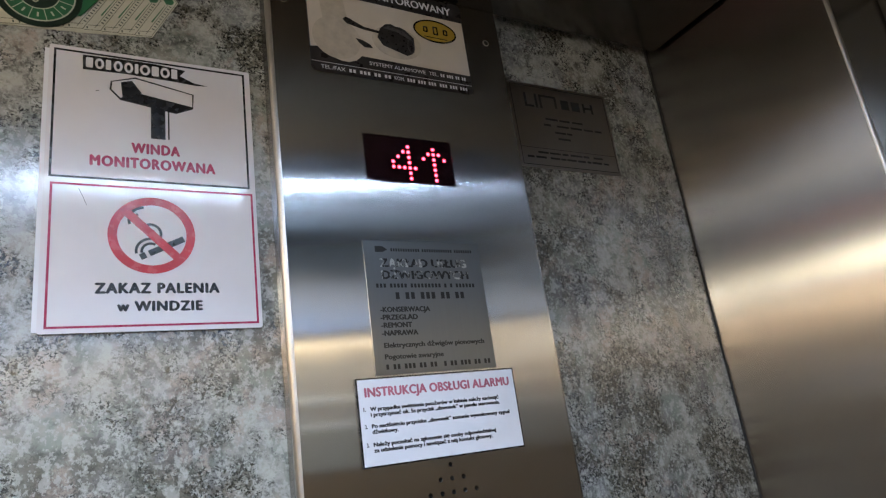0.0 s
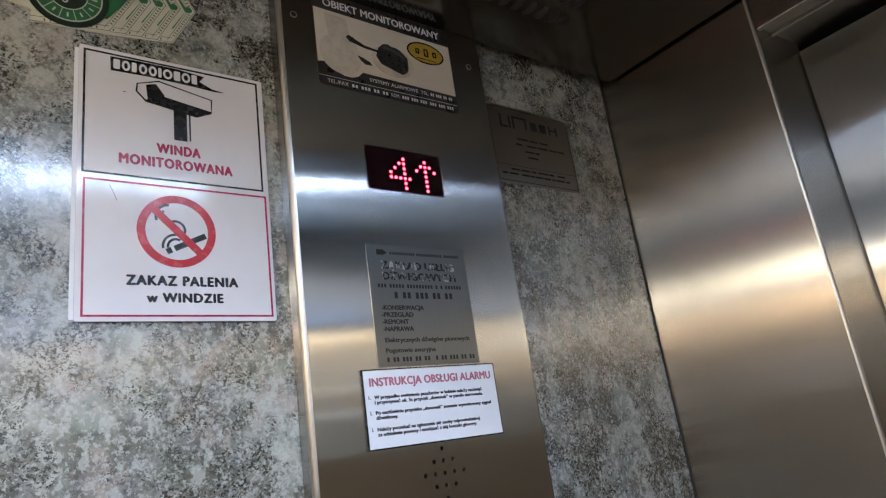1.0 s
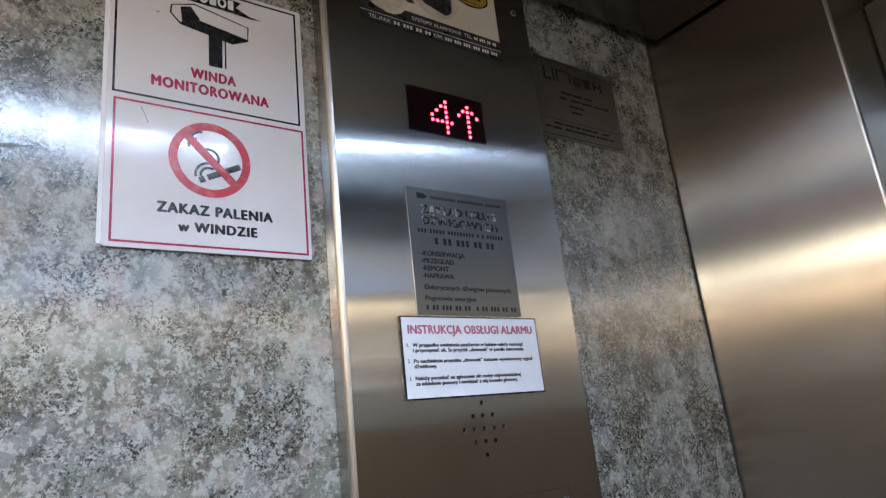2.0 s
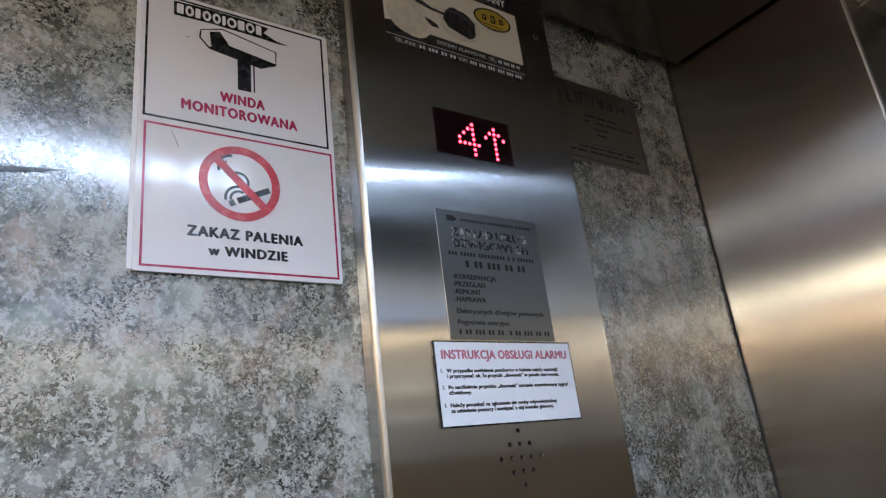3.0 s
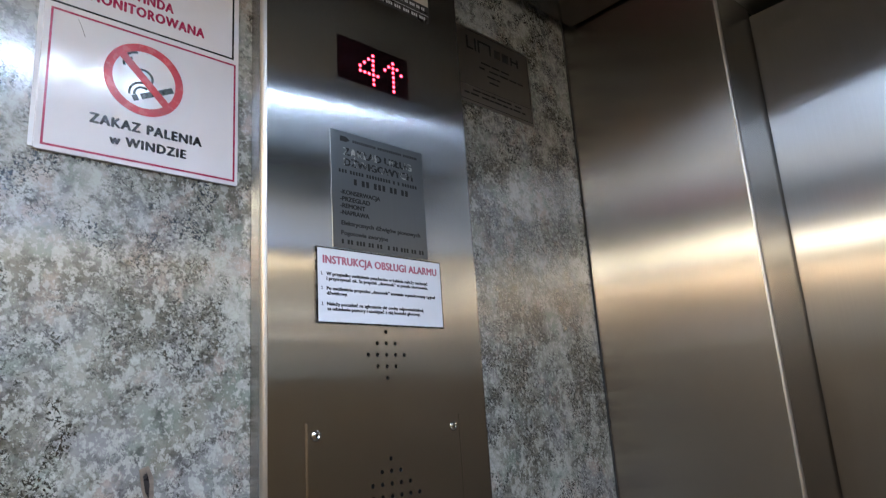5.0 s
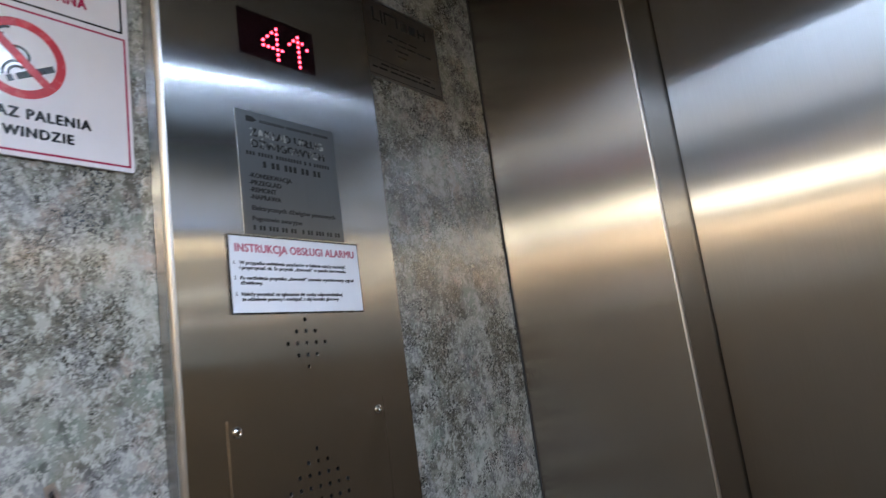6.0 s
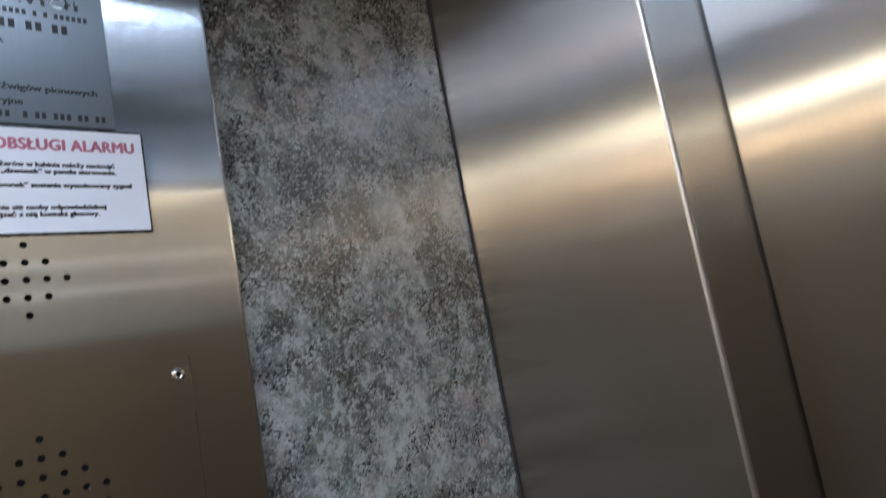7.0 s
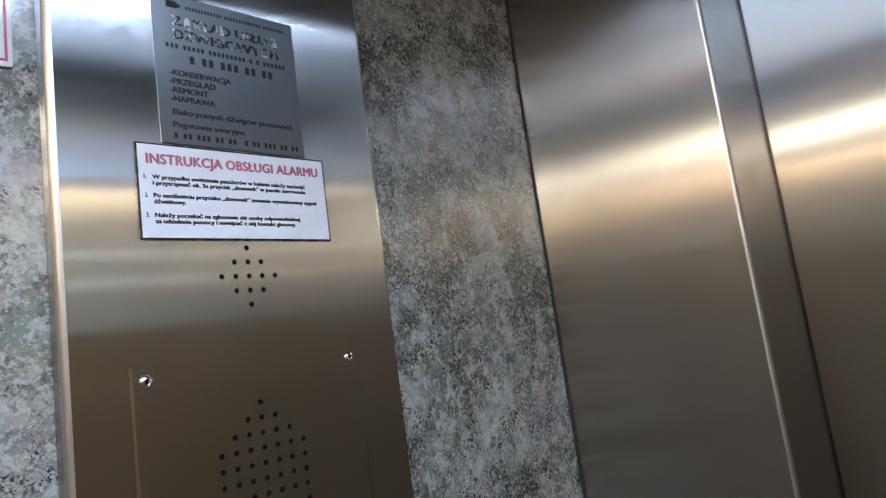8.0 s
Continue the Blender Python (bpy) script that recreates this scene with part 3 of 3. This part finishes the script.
for x, z in ((0.239, 1.375), (0.4425, 1.373), (0.4435, 1.211), (0.239, 1.211)):
    ob = attach(new("screw", screw_me), cover)
    ob.location = (x, CF, z)
    so = new("socket", socket_me)
    so.parent = ob
for x, z in ((0.199, 2.042), (0.484, 2.037)):
    rim = part("panel_screw", ring(ellipse(x, z, 0.0046, 0.0046, 24), ellipse(x, z, 0.0036, 0.0036, 24), PANEL - 0.0006, PANEL), EDGE_STEEL, cop)
    part("screw_face", slab(ellipse(x, z, 0.0036, 0.0036, 24), PANEL - 0.0003, PANEL), LOUVRE_STEEL, rim)

# display: smoked window with two five-by-seven blocks of red diodes
display = part("display_window", slab(rect(DX0 + 0.0004, DX1 - 0.0004, DZ0 + 0.0004, DZ1 - 0.0004), PANEL + 0.0012, PANEL + 0.006), SMOKED, cop, "smoked dark red display glass")
FOUR = ["...#.", "..##.", ".#.#.", "#..#.", "#####", "...#.", "...#."]
ARROW = ["..#..", ".###.", "#.#.#", "..#..", "..#..", "..#..", "..#.."]
lit_me = mesh_of(slab(ellipse(0, 0, 0.0020, 0.0020, 14), -0.0004, 0.0), "diode", LED_RED)
for x0, rows in ((0.3185, FOUR), (0.3600, ARROW)):
    for r, row in enumerate(rows):
        for c, ch in enumerate(row):
            if ch == "#":
                ob = attach(new("diode", lit_me), display)
                ob.location = (x0 + 0.0072 * c, PANEL + 0.0012, 1.8605 - 0.0070 * r)

# ---- double sign: monitored lift above, no smoking below ----
SX0, SX1, SZ0, SZ1 = -0.0385, 0.1590, 1.6475, 1.9465
SF = NORTH - 0.0032
sign = thing("wall_sign", ((SX0 + SX1) / 2, NORTH, SZ0), "white plastic wall sign with camera and no-smoking pictograms", "sign")
bm = slab(rounded(SX0, SX1, SZ0, SZ1, 0.0025), SF, NORTH - 0.0004)
part("board", bm, WHITE, sign)
part("backing_sheet", slab(rect(SX0 - 0.004, SX1 - 0.006, SZ0 + 0.002, SZ1 - 0.004), NORTH - 0.0012, NORTH - 0.0002), PAPER, sign, "white backing sheet peeping out")
T = SF - 0.0001
part("black_border", frame_line(-0.0345, 0.1530, 1.8000, 1.9425, 0.0021, T - 0.0001, T + 0.0002), BLACK, sign)
part("red_border", frame_line(-0.0330, 0.1555, 1.6520, 1.7945, 0.0021, T - 0.0001, T + 0.0002), CRIMSON, sign)
words("WINDA", 0.0365, 0.0830, 1.8315, 0.0120, T, CRIMSON, sign, 0.066, spacing=1.16)
words("MONITOROWANA", -0.0005, 0.1180, 1.8145, 0.0120, T, CRIMSON, sign, 0.066, spacing=1.16)
words("ZAKAZ PALENIA", 0.0060, 0.1180, 1.6840, 0.0108, T, BLACK, sign, 0.066, spacing=1.16)
words("w WINDZIE", 0.0250, 0.1015, 1.6665, 0.0103, T, BLACK, sign, 0.066, spacing=1.16)
pic = part("camera_pictogram", slab([(0.016, 1.902), (0.026, 1.891), (0.080, 1.882), (0.097, 1.890), (0.098, 1.908), (0.040, 1.920), (0.017, 1.912)], T - 0.00005, T + 0.0002), BLACK, sign)
part("camera_body", slab([(0.0178, 1.9025), (0.0262, 1.8935), (0.043, 1.9015), (0.0962, 1.8925), (0.0965, 1.9070), (0.040, 1.9182), (0.0185, 1.9112)], T - 0.0002, T), WHITE, pic)
part("camera_face", slab([(0.0275, 1.9105), (0.036, 1.9135), (0.044, 1.9020), (0.029, 1.8955)], T - 0.0003, T), BLACK, pic)
part("camera_window", ring([(0.0265, 1.9118), (0.037, 1.9152), (0.0462, 1.9018), (0.0282, 1.8940)], [(0.0275, 1.9105), (0.036, 1.9135), (0.044, 1.9020), (0.029, 1.8955)], T - 0.0004, T), BLACK, pic)
part("camera_stem", slab(rect(0.0550, 0.0690, 1.8500, 1.8880), T - 0.0001, T + 0.0002), BLACK, pic)
part("stem_line", slab(rect(0.0715, 0.0730, 1.8505, 1.8840), T - 0.0001, T + 0.0002), BLACK, pic)
ban = part("no_smoking_ring", ring(ellipse(0.0560, 1.7437, 0.0398, 0.0398, 64), ellipse(0.0560, 1.7437, 0.0315, 0.0315, 64), T - 0.0003, T), RED, sign)
part("slash", stroke(0.0335, 1.7662, 0.0785, 1.7212, 0.0082, T - 0.00035, T), RED, ban)
part("cigarette", stroke(0.0530, 1.7245, 0.0850, 1.7405, 0.0062, T - 0.0002, T), BLACK, ban)
part("ember", stroke(0.0450, 1.7205, 0.0500, 1.7230, 0.0062, T - 0.0002, T), BLACK, ban)
for cx, cz, r0, r1, a0, a1 in ((0.0540, 1.7450, 0.0030, 0.0050, -40, 150), (0.0540, 1.7450, 0.0085, 0.0110, -60, 120), (0.0480, 1.7590, 0.0070, 0.0095, 130, 300),
                               (0.0480, 1.7590, 0.0120, 0.0145, 90, 200), (0.0545, 1.7265, 0.0070, 0.0095, 60, 190), (0.0545, 1.7265, 0.0120, 0.0145, 70, 190)):
    part("smoke_curl", arc_band(cx, cz, r0, r1, a0, a1, T - 0.0002, T), BLACK, ban)

strip = thing("torn_sticker", (0.03, SF, 1.921), "torn black sticker strip with pale block letters on the sign", "sticker")
bm = slab([(-0.009, 1.9385), (-0.0085, 1.9215), (0.030, 1.9225), (0.078, 1.9210), (0.100, 1.9195), (0.112, 1.9205), (0.098, 1.9225), (0.084, 1.9290), (0.090, 1.9365), (0.060, 1.9395), (0.020, 1.9395)], T - 0.0004, T - 0.0001)
part("film", bm, BLACK, strip)
for i, (x, w, kind) in enumerate(((-0.006, 0.0065, "bar"), (0.0022, 0.0085, "ring"), (0.0122, 0.0050, "bar"), (0.0195, 0.0085, "ring"), (0.0295, 0.0085, "ring"),
                                  (0.0395, 0.0035, "bar"), (0.0445, 0.0100, "ring"), (0.0560, 0.0070, "bar"), (0.0645, 0.0095, "ring"), (0.0755, 0.0060, "bar"))):
    if kind == "bar":
        bm = slab(rounded(x, x + w, 1.9245, 1.9362, 0.0012), T - 0.0006, T - 0.0004)
    else:
        bm = ring(ellipse(x + w / 2, 1.9303, w / 2, 0.0062, 24), ellipse(x + w / 2, 1.9303, w / 2 - 0.0024, 0.0036, 24), T - 0.0006, T - 0.0004)
    part("block_shape", bm, WHITE, strip)
part("hair_scratch", stroke(-0.0090, 1.7890, -0.0055, 1.7815, 0.0004, T - 0.0001, T + 0.0002), SOOT, sign)
part("hair_scratch", stroke(-0.0055, 1.7815, -0.0020, 1.7720, 0.0004, T - 0.0001, T + 0.0002), SOOT, sign)
part("hair_scratch", stroke(0.0035, 1.8985, 0.0065, 1.8990, 0.0007, T - 0.0001, T + 0.0002), SOOT, sign)

# peeled sliver and a gouge in the laminate
chip = thing("laminate_chip", (-0.115, NORTH, 1.724), "dark peeled sliver in the stone laminate wall", "chip")
part("sliver", slab([(-0.139, 1.7240), (-0.126, 1.7262), (-0.088, 1.7340), (-0.112, 1.7325), (-0.138, 1.7300)], NORTH - 0.0006, NORTH - 0.0001), SOOT, chip)
scuff = thing("laminate_scuff", (0.076, NORTH, 1.322), "brown worn scuff with pale edge in the stone laminate wall", "scuff")
part("worn_patch", slab([(0.068, 1.358), (0.071, 1.340), (0.075, 1.326), (0.079, 1.322), (0.082, 1.334), (0.081, 1.350), (0.076, 1.361)], NORTH - 0.0005, NORTH - 0.0001), WORN, scuff)
part("dark_core", slab([(0.0715, 1.352), (0.074, 1.338), (0.0772, 1.332), (0.0778, 1.344), (0.075, 1.355)], NORTH - 0.0008, NORTH - 0.0004), SOOT, scuff)
gouge = thing("laminate_gouge", (0.770, NORTH, 1.788), "short dark gouge in the stone laminate wall", "chip")
part("groove", slab([(0.7662, 1.7880), (0.7690, 1.7885), (0.7725, 1.8090), (0.7735, 1.8280), (0.7705, 1.8230), (0.7690, 1.8060)], NORTH - 0.0006, NORTH - 0.0001), SOOT, gouge)

# ---- stickers and plates on the control panel ----
F = PANEL - 0.0004
cctv = thing("camera_warning_sticker", (0.3375, PANEL, 1.9485), "black and white camera warning sticker with yellow oval mark", "sticker")
part("film", slab(rounded(0.2265, 0.4490, 1.9485, 2.0905, 0.006), F, PANEL - 0.0001), SOOT, cctv)
words("OBIEKT MONITOROWANY", 0.2420, 0.4330, 2.0700, 0.0118, F - 0.0001, PAPER, cctv, 0.025)
swoosh = [(0.2275, 1.9815), (0.2400, 1.9840), (0.2480, 1.9770), (0.2560, 1.9710), (0.2650, 1.9680), (0.2750, 1.9677), (0.2850, 1.9715), (0.2930, 1.9795), (0.3200, 1.9790), (0.4480, 1.9775)]
part("photo_field", slab([(0.2275, 2.0640)] + swoosh + [(0.4480, 2.0610)], F - 0.0002, F), PHOTO, cctv, "pale photograph of a surveillance camera")
part("dome_image", slab(ellipse(0.262, 2.000, 0.031, 0.030, 28), F - 0.0003, F), PHOTO_TAN, cctv)
part("bracket_image", slab([(0.243, 2.060), (0.275, 2.058), (0.280, 2.020), (0.262, 2.012), (0.246, 2.024)], F - 0.00024, F), PHOTO_TAN, cctv)
part("camera_image", slab([(0.322, 2.026), (0.330, 2.034), (0.338, 2.036), (0.345, 2.0335), (0.351, 2.0335), (0.358, 2.0310), (0.3695, 2.0205), (0.3690, 2.005), (0.365, 1.996), (0.357, 1.9915), (0.340, 1.9965), (0.324, 2.001), (0.317, 2.012)], F - 0.0004, F), CHARCOAL, cctv)
part("hood_image", slab([(0.3265, 2.0275), (0.334, 2.0325), (0.356, 2.0275), (0.3655, 2.0195), (0.3640, 2.0165), (0.345, 2.0255)], F - 0.0005, F), SLATE, cctv)
part("glass_image", ring(ellipse(0.3640, 2.0075, 0.0052, 0.0112, 24), ellipse(0.3640, 2.0075, 0.0040, 0.0096, 24), F - 0.0005, F), SLATE, cctv)
part("shadow_image", slab(ellipse(0.3440, 2.0090, 0.0345, 0.0245, 32), F - 0.00026, F), PHOTO_TAN, cctv)
part("plug_image", slab([(0.272, 2.0290), (0.276, 2.0335), (0.284, 2.0310), (0.286, 2.0255), (0.278, 2.0230)], F - 0.00045, F), CHARCOAL, cctv)
part("cable_image", slab([(0.277, 2.029), (0.285, 2.0300), (0.300, 2.0235), (0.322, 2.0215), (0.322, 2.0180), (0.300, 2.0190), (0.288, 2.0215), (0.279, 2.0235)], F - 0.0004, F), CHARCOAL, cctv)
part("lens_image", slab([(0.287, 2.0045), (0.296, 2.0030), (0.306, 1.9985), (0.309, 1.9940), (0.298, 1.9930), (0.291, 1.9985)], F - 0.0004, F), CHARCOAL, cctv)
mark = part("oval_mark", slab(ellipse(0.4035, 2.0385, 0.0325, 0.0178, 40), F - 0.0003, F), BLACK, cctv)
part("oval_fill", slab(ellipse(0.4035, 2.0385, 0.0300, 0.0153, 40), F - 0.0004, F), YELLOW, mark, "yellow oval")
for x, w, h in ((0.389, 0.0034, 0.0046), (0.404, 0.0038, 0.0066), (0.419, 0.0034, 0.0046)):
    part("mark_shape", ring(rounded(x - w, x + w, 2.0395 - h, 2.0395 + h, 0.0015), rounded(x - w + 0.0021, x + w - 0.0021, 2.0395 - h + 0.0022, 2.0395 + h - 0.0022, 0.0006), F - 0.0005, F), BLACK, mark)
part("mark_line", slab(rect(0.386, 0.421, 2.0275, 2.0287), F - 0.0005, F), BLACK, mark)
words("SYSTEMY ALARMOWE", 0.3020, 0.3800, 1.9685, 0.0052, F - 0.0001, PAPER, cctv, 0.01)
words("TEL.", 0.3850, 0.3985, 1.9685, 0.0052, F - 0.0001, PAPER, cctv, 0.01)
digit_bars((2, 3, 2, 2), 0.4020, 0.4400, 1.9687, 0.0046, F, PAPER, cctv)
part("rule", slab(rect(0.2275, 0.4480, 1.9618, 1.9624), F - 0.00015, F), PAPER, cctv)
words("TEL./FAX", 0.2385, 0.2690, 1.9530, 0.0052, F - 0.0001, PAPER, cctv, 0.01)
digit_bars((2, 3, 2, 2), 0.2740, 0.3290, 1.9532, 0.0046, F, PAPER, cctv)
words("KOM.", 0.3340, 0.3480, 1.9530, 0.0052, F - 0.0001, PAPER, cctv, 0.01)
digit_bars((3, 3, 3), 0.3520, 0.3930, 1.9532, 0.0046, F, PAPER, cctv)
digit_bars((3, 3, 3), 0.3985, 0.4400, 1.9532, 0.0046, F, PAPER, cctv)

G = PANEL - 0.0014
plate = thing("engraved_plate", (0.342, PANEL, 1.587), "engraved grey steel service plate with worn black letters", "plate")
bm = box(0.2670, 0.4165, G, PANEL - 0.0001, 1.5870, 1.7370, 0.0004, 1)
part("sheet", bm, PLATE_STEEL, plate)
part("mark_shape", slab([(0.281, 1.7235), (0.290, 1.7235), (0.296, 1.7265), (0.290, 1.7305), (0.281, 1.7305)], G - 0.0002, G), INK, plate)
digit_bars((12, 13, 8), 0.3000, 0.4060, 1.7246, 0.0036, G, INK, plate)
words("ZAKŁAD USŁUG", 0.2850, 0.3965, 1.7060, 0.0100, G - 0.0001, ETCH, plate, 0.05)
words("DŹWIGOWYCH", 0.2855, 0.3970, 1.6920, 0.0100, G - 0.0001, ETCH, plate, 0.05)
digit_bars((3, 5, 9, 1, 1, 6), 0.2780, 0.4030, 1.6822, 0.0046, G, INK, plate)
digit_bars((1, 2, 3, 2, 2), 0.3000, 0.3870, 1.6690, 0.0078, G, INK, plate)
words("-KONSERWACJA", 0.2795, 0.3405, 1.6545, 0.0060, G - 0.0001, INK, plate, 0.06)
words("-PRZEGLĄD", 0.2785, 0.3240, 1.6458, 0.0060, G - 0.0001, INK, plate, 0.06)
words("-REMONT", 0.2785, 0.3160, 1.6372, 0.0060, G - 0.0001, INK, plate, 0.06)
words("-NAPRAWA", 0.2785, 0.3220, 1.6285, 0.0060, G - 0.0001, INK, plate, 0.06)
words("Elektrycznych dźwigów pionowych", 0.2795, 0.4050, 1.6155, 0.0056, G - 0.0001, INK, plate, 0.05)
words("Pogotowie awaryjne", 0.2790, 0.3500, 1.6032, 0.0056, G - 0.0001, INK, plate, 0.045)
digit_bars((1, 2, 3, 2, 2), 0.2795, 0.3400, 1.5924, 0.0054, G, INK, plate)
digit_bars((1, 2, 3, 2, 2), 0.3490, 0.4090, 1.5924, 0.0054, G, INK, plate)

H = PANEL - 0.0022
note = thing("alarm_instruction_sticker", (0.340, PANEL, 1.497), "white alarm instruction sticker with black edge, red heading", "sticker")
part("film", slab(rect(0.2432, 0.4368, 1.4965, 1.5850), H, PANEL - 0.0001), BLACK, note)
part("face", slab(rect(0.2447, 0.4353, 1.4982, 1.5835), H - 0.0002, H), PAPER, note)
K = H - 0.0003
words("INSTRUKCJA OBSŁUGI ALARMU", 0.2515, 0.4290, 1.5655, 0.0098, K, PINKRED, note, 0.055, spacing=1.05)
for num, z, a, xa, b, xb in (("1.", 1.5515, "W przypadku uwięzienia pasażerów w kabinie należy nacisnąć", 0.4120, "i przytrzymać ok. 5s przycisk „dzwonek” w panelu sterowania.", 0.4125),
                             ("2.", 1.5345, "Po naciśnięciu przycisku „dzwonek” zostanie wyemitowany sygnał", 0.4240, "dźwiękowy.", 0.2850),
                             ("3.", 1.5165, "Należy poczekać na zgłoszenie się osoby odpowiedzialnej", 0.4020, "za udzielenie pomocy i nawiązać z nią kontakt głosowy.", 0.3965)):
    words(num, 0.2488, 0.2515, z, 0.0042, K, SOOT, note, 0.07)
    words(a, 0.2560, xa, z, 0.0042, K, SOOT, note, 0.07)
    words(b, 0.2560, xb, z - 0.0056, 0.0042, K, SOOT, note, 0.07)

# ---- maker's plate on the laminate ----
B = NORTH - 0.0018
maker = thing("maker_plate", (0.618, NORTH, 1.864), "dull dark steel plate with dark lettering on the laminate", "plate")
part("sheet", box(0.5270, 0.7120, B, NORTH - 0.0002, 1.8640, 2.0010, 0.0004, 1), DARK_PLATE, maker)
part("border", frame_line(0.5310, 0.7080, 1.8680, 1.9970, 0.0010, B - 0.0002, B + 0.0001), INK, maker)
for x0, x1, z0, z1 in ((0.5530, 0.5570, 1.962, 1.985), (0.5530, 0.5690, 1.962, 1.9655), (0.5720, 0.5760, 1.962, 1.985), (0.5800, 0.5840, 1.962, 1.985), (0.5800, 0.6080, 1.9815, 1.985),
                       (0.6080, 0.6120, 1.965, 1.985), (0.6200, 0.6350, 1.965, 1.981), (0.6400, 0.6560, 1.965, 1.981), (0.6620, 0.6660, 1.965, 1.981), (0.6780, 0.6820, 1.965, 1.981), (0.6620, 0.6820, 1.9715, 1.975)):
    part("mark_shape", slab(rect(x0, x1, z0, z1), B - 0.0002, B), INK, maker)
for i, (x0, x1, z, n) in enumerate(((0.585, 0.655, 1.9430, 3), (0.580, 0.690, 1.9330, 5), (0.598, 0.630, 1.9220, 2), (0.602, 0.625, 1.9120, 1), (0.560, 0.680, 1.8870, 6), (0.540, 0.690, 1.8790, 9))):
    bars(x0, x1, z, 0.0035, B, INK, maker, n, 0.25, 20 + i)
part("rule", slab(rect(0.5320, 0.7070, 1.8950, 1.8957), B - 0.0002, B), INK, maker)

# ---- layered inspection stickers over the sign ----
def hex_outline(cx, cz):
    return [(cx - 0.050, cz - 0.060), (cx + 0.024, cz - 0.051), (cx + 0.051, cz), (cx + 0.024, cz + 0.045), (cx - 0.050, cz + 0.050)]


for i in range(5):
    cx, cz, y = 0.033 - 0.0165 * i, 2.026 - 0.0012 * i, NORTH - 0.0006 - 0.0003 * i
    st = thing("inspection_sticker", (cx, NORTH, cz - 0.06), "cream and green layered inspection sticker with small dial figures", "sticker", "inspection stickers")
    pts = hex_outline(cx, cz)
    part("film", slab(pts, y, NORTH - 0.0002), CREAM, st)
    edge = bmesh.new()
    fig = bmesh.new()
    for (xa, za), (xb, zb) in ((pts[1], pts[2]), (pts[2], pts[3]), (pts[0], pts[1])):
        nx, nz = -(zb - za), xb - xa
        d = math.hypot(nx, nz)
        nx, nz = nx / d, nz / d
        for off, w, tgt in ((0.0012, 0.0005, fig), (0.0070, 0.0005, fig)):
            stroke(xa + nx * off, za + nz * off, xb + nx * off, zb + nz * off, w, y - 0.0001, y, tgt)
        wide, near, far = (0.0040, 0.04, 0.96) if (xa, za) == pts[2] else (0.0016, 0.30, 0.80)
        p, q = (xa + (xb - xa) * near + nx * 0.0088, za + (zb - za) * near + nz * 0.0088), (xa + (xb - xa) * far + nx * 0.0088, za + (zb - za) * far + nz * 0.0088)
        slab([p, (p[0] + nx * wide, p[1] + nz * wide), (q[0] + nx * wide * 0.3, q[1] + nz * wide * 0.3), q], y - 0.0001, y, edge)
        for k in range(1, 11):
            f = 0.10 + 0.80 * k / 11
            px, pz = xa + (xb - xa) * f + nx * 0.0041, za + (zb - za) * f + nz * 0.0041
            stroke(px - nx * 0.0014, pz - nz * 0.0014, px + nx * 0.0014, pz + nz * 0.0014, 0.0013, y - 0.0001, y, fig)
    part("green_stripe", edge, GREEN, st)
    part("corner_mark", slab(ellipse(pts[2][0] - 0.0085, pts[2][1], 0.0042, 0.0042, 18), y - 0.0002, y), GREEN, st)
    part("figure_print", fig, DARKGREEN, st)
st = thing("inspection_sticker", (-0.085, NORTH, 1.972), "cream and green layered inspection sticker with small dial figures", "sticker", "inspection stickers")
part("film", slab([(-0.118, 2.020), (-0.101, 1.980), (-0.060, 1.970), (-0.040, 2.030), (-0.100, 2.060)], NORTH - 0.0024, NORTH - 0.0002), CREAM, st)
part("green_stripe", slab([(-0.111, 2.018), (-0.097, 1.986), (-0.092, 1.986), (-0.105, 2.018)], NORTH - 0.0026, NORTH - 0.0024), GREEN, st)
D = NORTH - 0.0032
dial = thing("dial_sticker", (-0.050, NORTH, 1.963), "round dark green inspection dial sticker marked with a year", "sticker", "inspection stickers")
part("green_ground", slab([(-0.060, 1.990), (-0.012, 1.985), (0.0115, 2.021), (-0.003, 2.046), (-0.060, 2.050)], D + 0.0002, D + 0.0006), GREEN, dial)
part("disc", slab(ellipse(-0.050, 2.004, 0.0395, 0.0395, 56), D, NORTH - 0.0022), DARKGREEN, dial)
for r0, r1 in ((0.0318, 0.0332), (0.0178, 0.0189)):
    part("dial_ring", ring(ellipse(-0.050, 2.004, r1, r1, 56), ellipse(-0.050, 2.004, r0, r0, 56), D - 0.0002, D), CREAM, dial)
part("dial_band", ring(ellipse(-0.050, 2.004, 0.0318, 0.0318, 56), ellipse(-0.050, 2.004, 0.0189, 0.0185, 56), D - 0.0001, D), GREEN, dial)
fig = bmesh.new()
for k in range(12):
    a = math.tau * (k + 0.5) / 12
    ca, sa = math.cos(a), math.sin(a)
    stroke(-0.050 + 0.0189 * ca, 2.004 + 0.0189 * sa, -0.050 + 0.0318 * ca, 2.004 + 0.0318 * sa, 0.0008, D - 0.0002, D, fig)
    a += math.tau / 24
    ca, sa = math.cos(a), math.sin(a)
    stroke(-0.050 + 0.0228 * ca, 2.004 + 0.0228 * sa, -0.050 + 0.0280 * ca, 2.004 + 0.0280 * sa, 0.0018, D - 0.0002, D, fig)
part("dial_marks", fig, CREAM, dial)
words("2022", -0.0625, -0.0375, 2.0000, 0.0085, D - 0.0001, CREAM, dial, 0.01, turn=radians(-242))
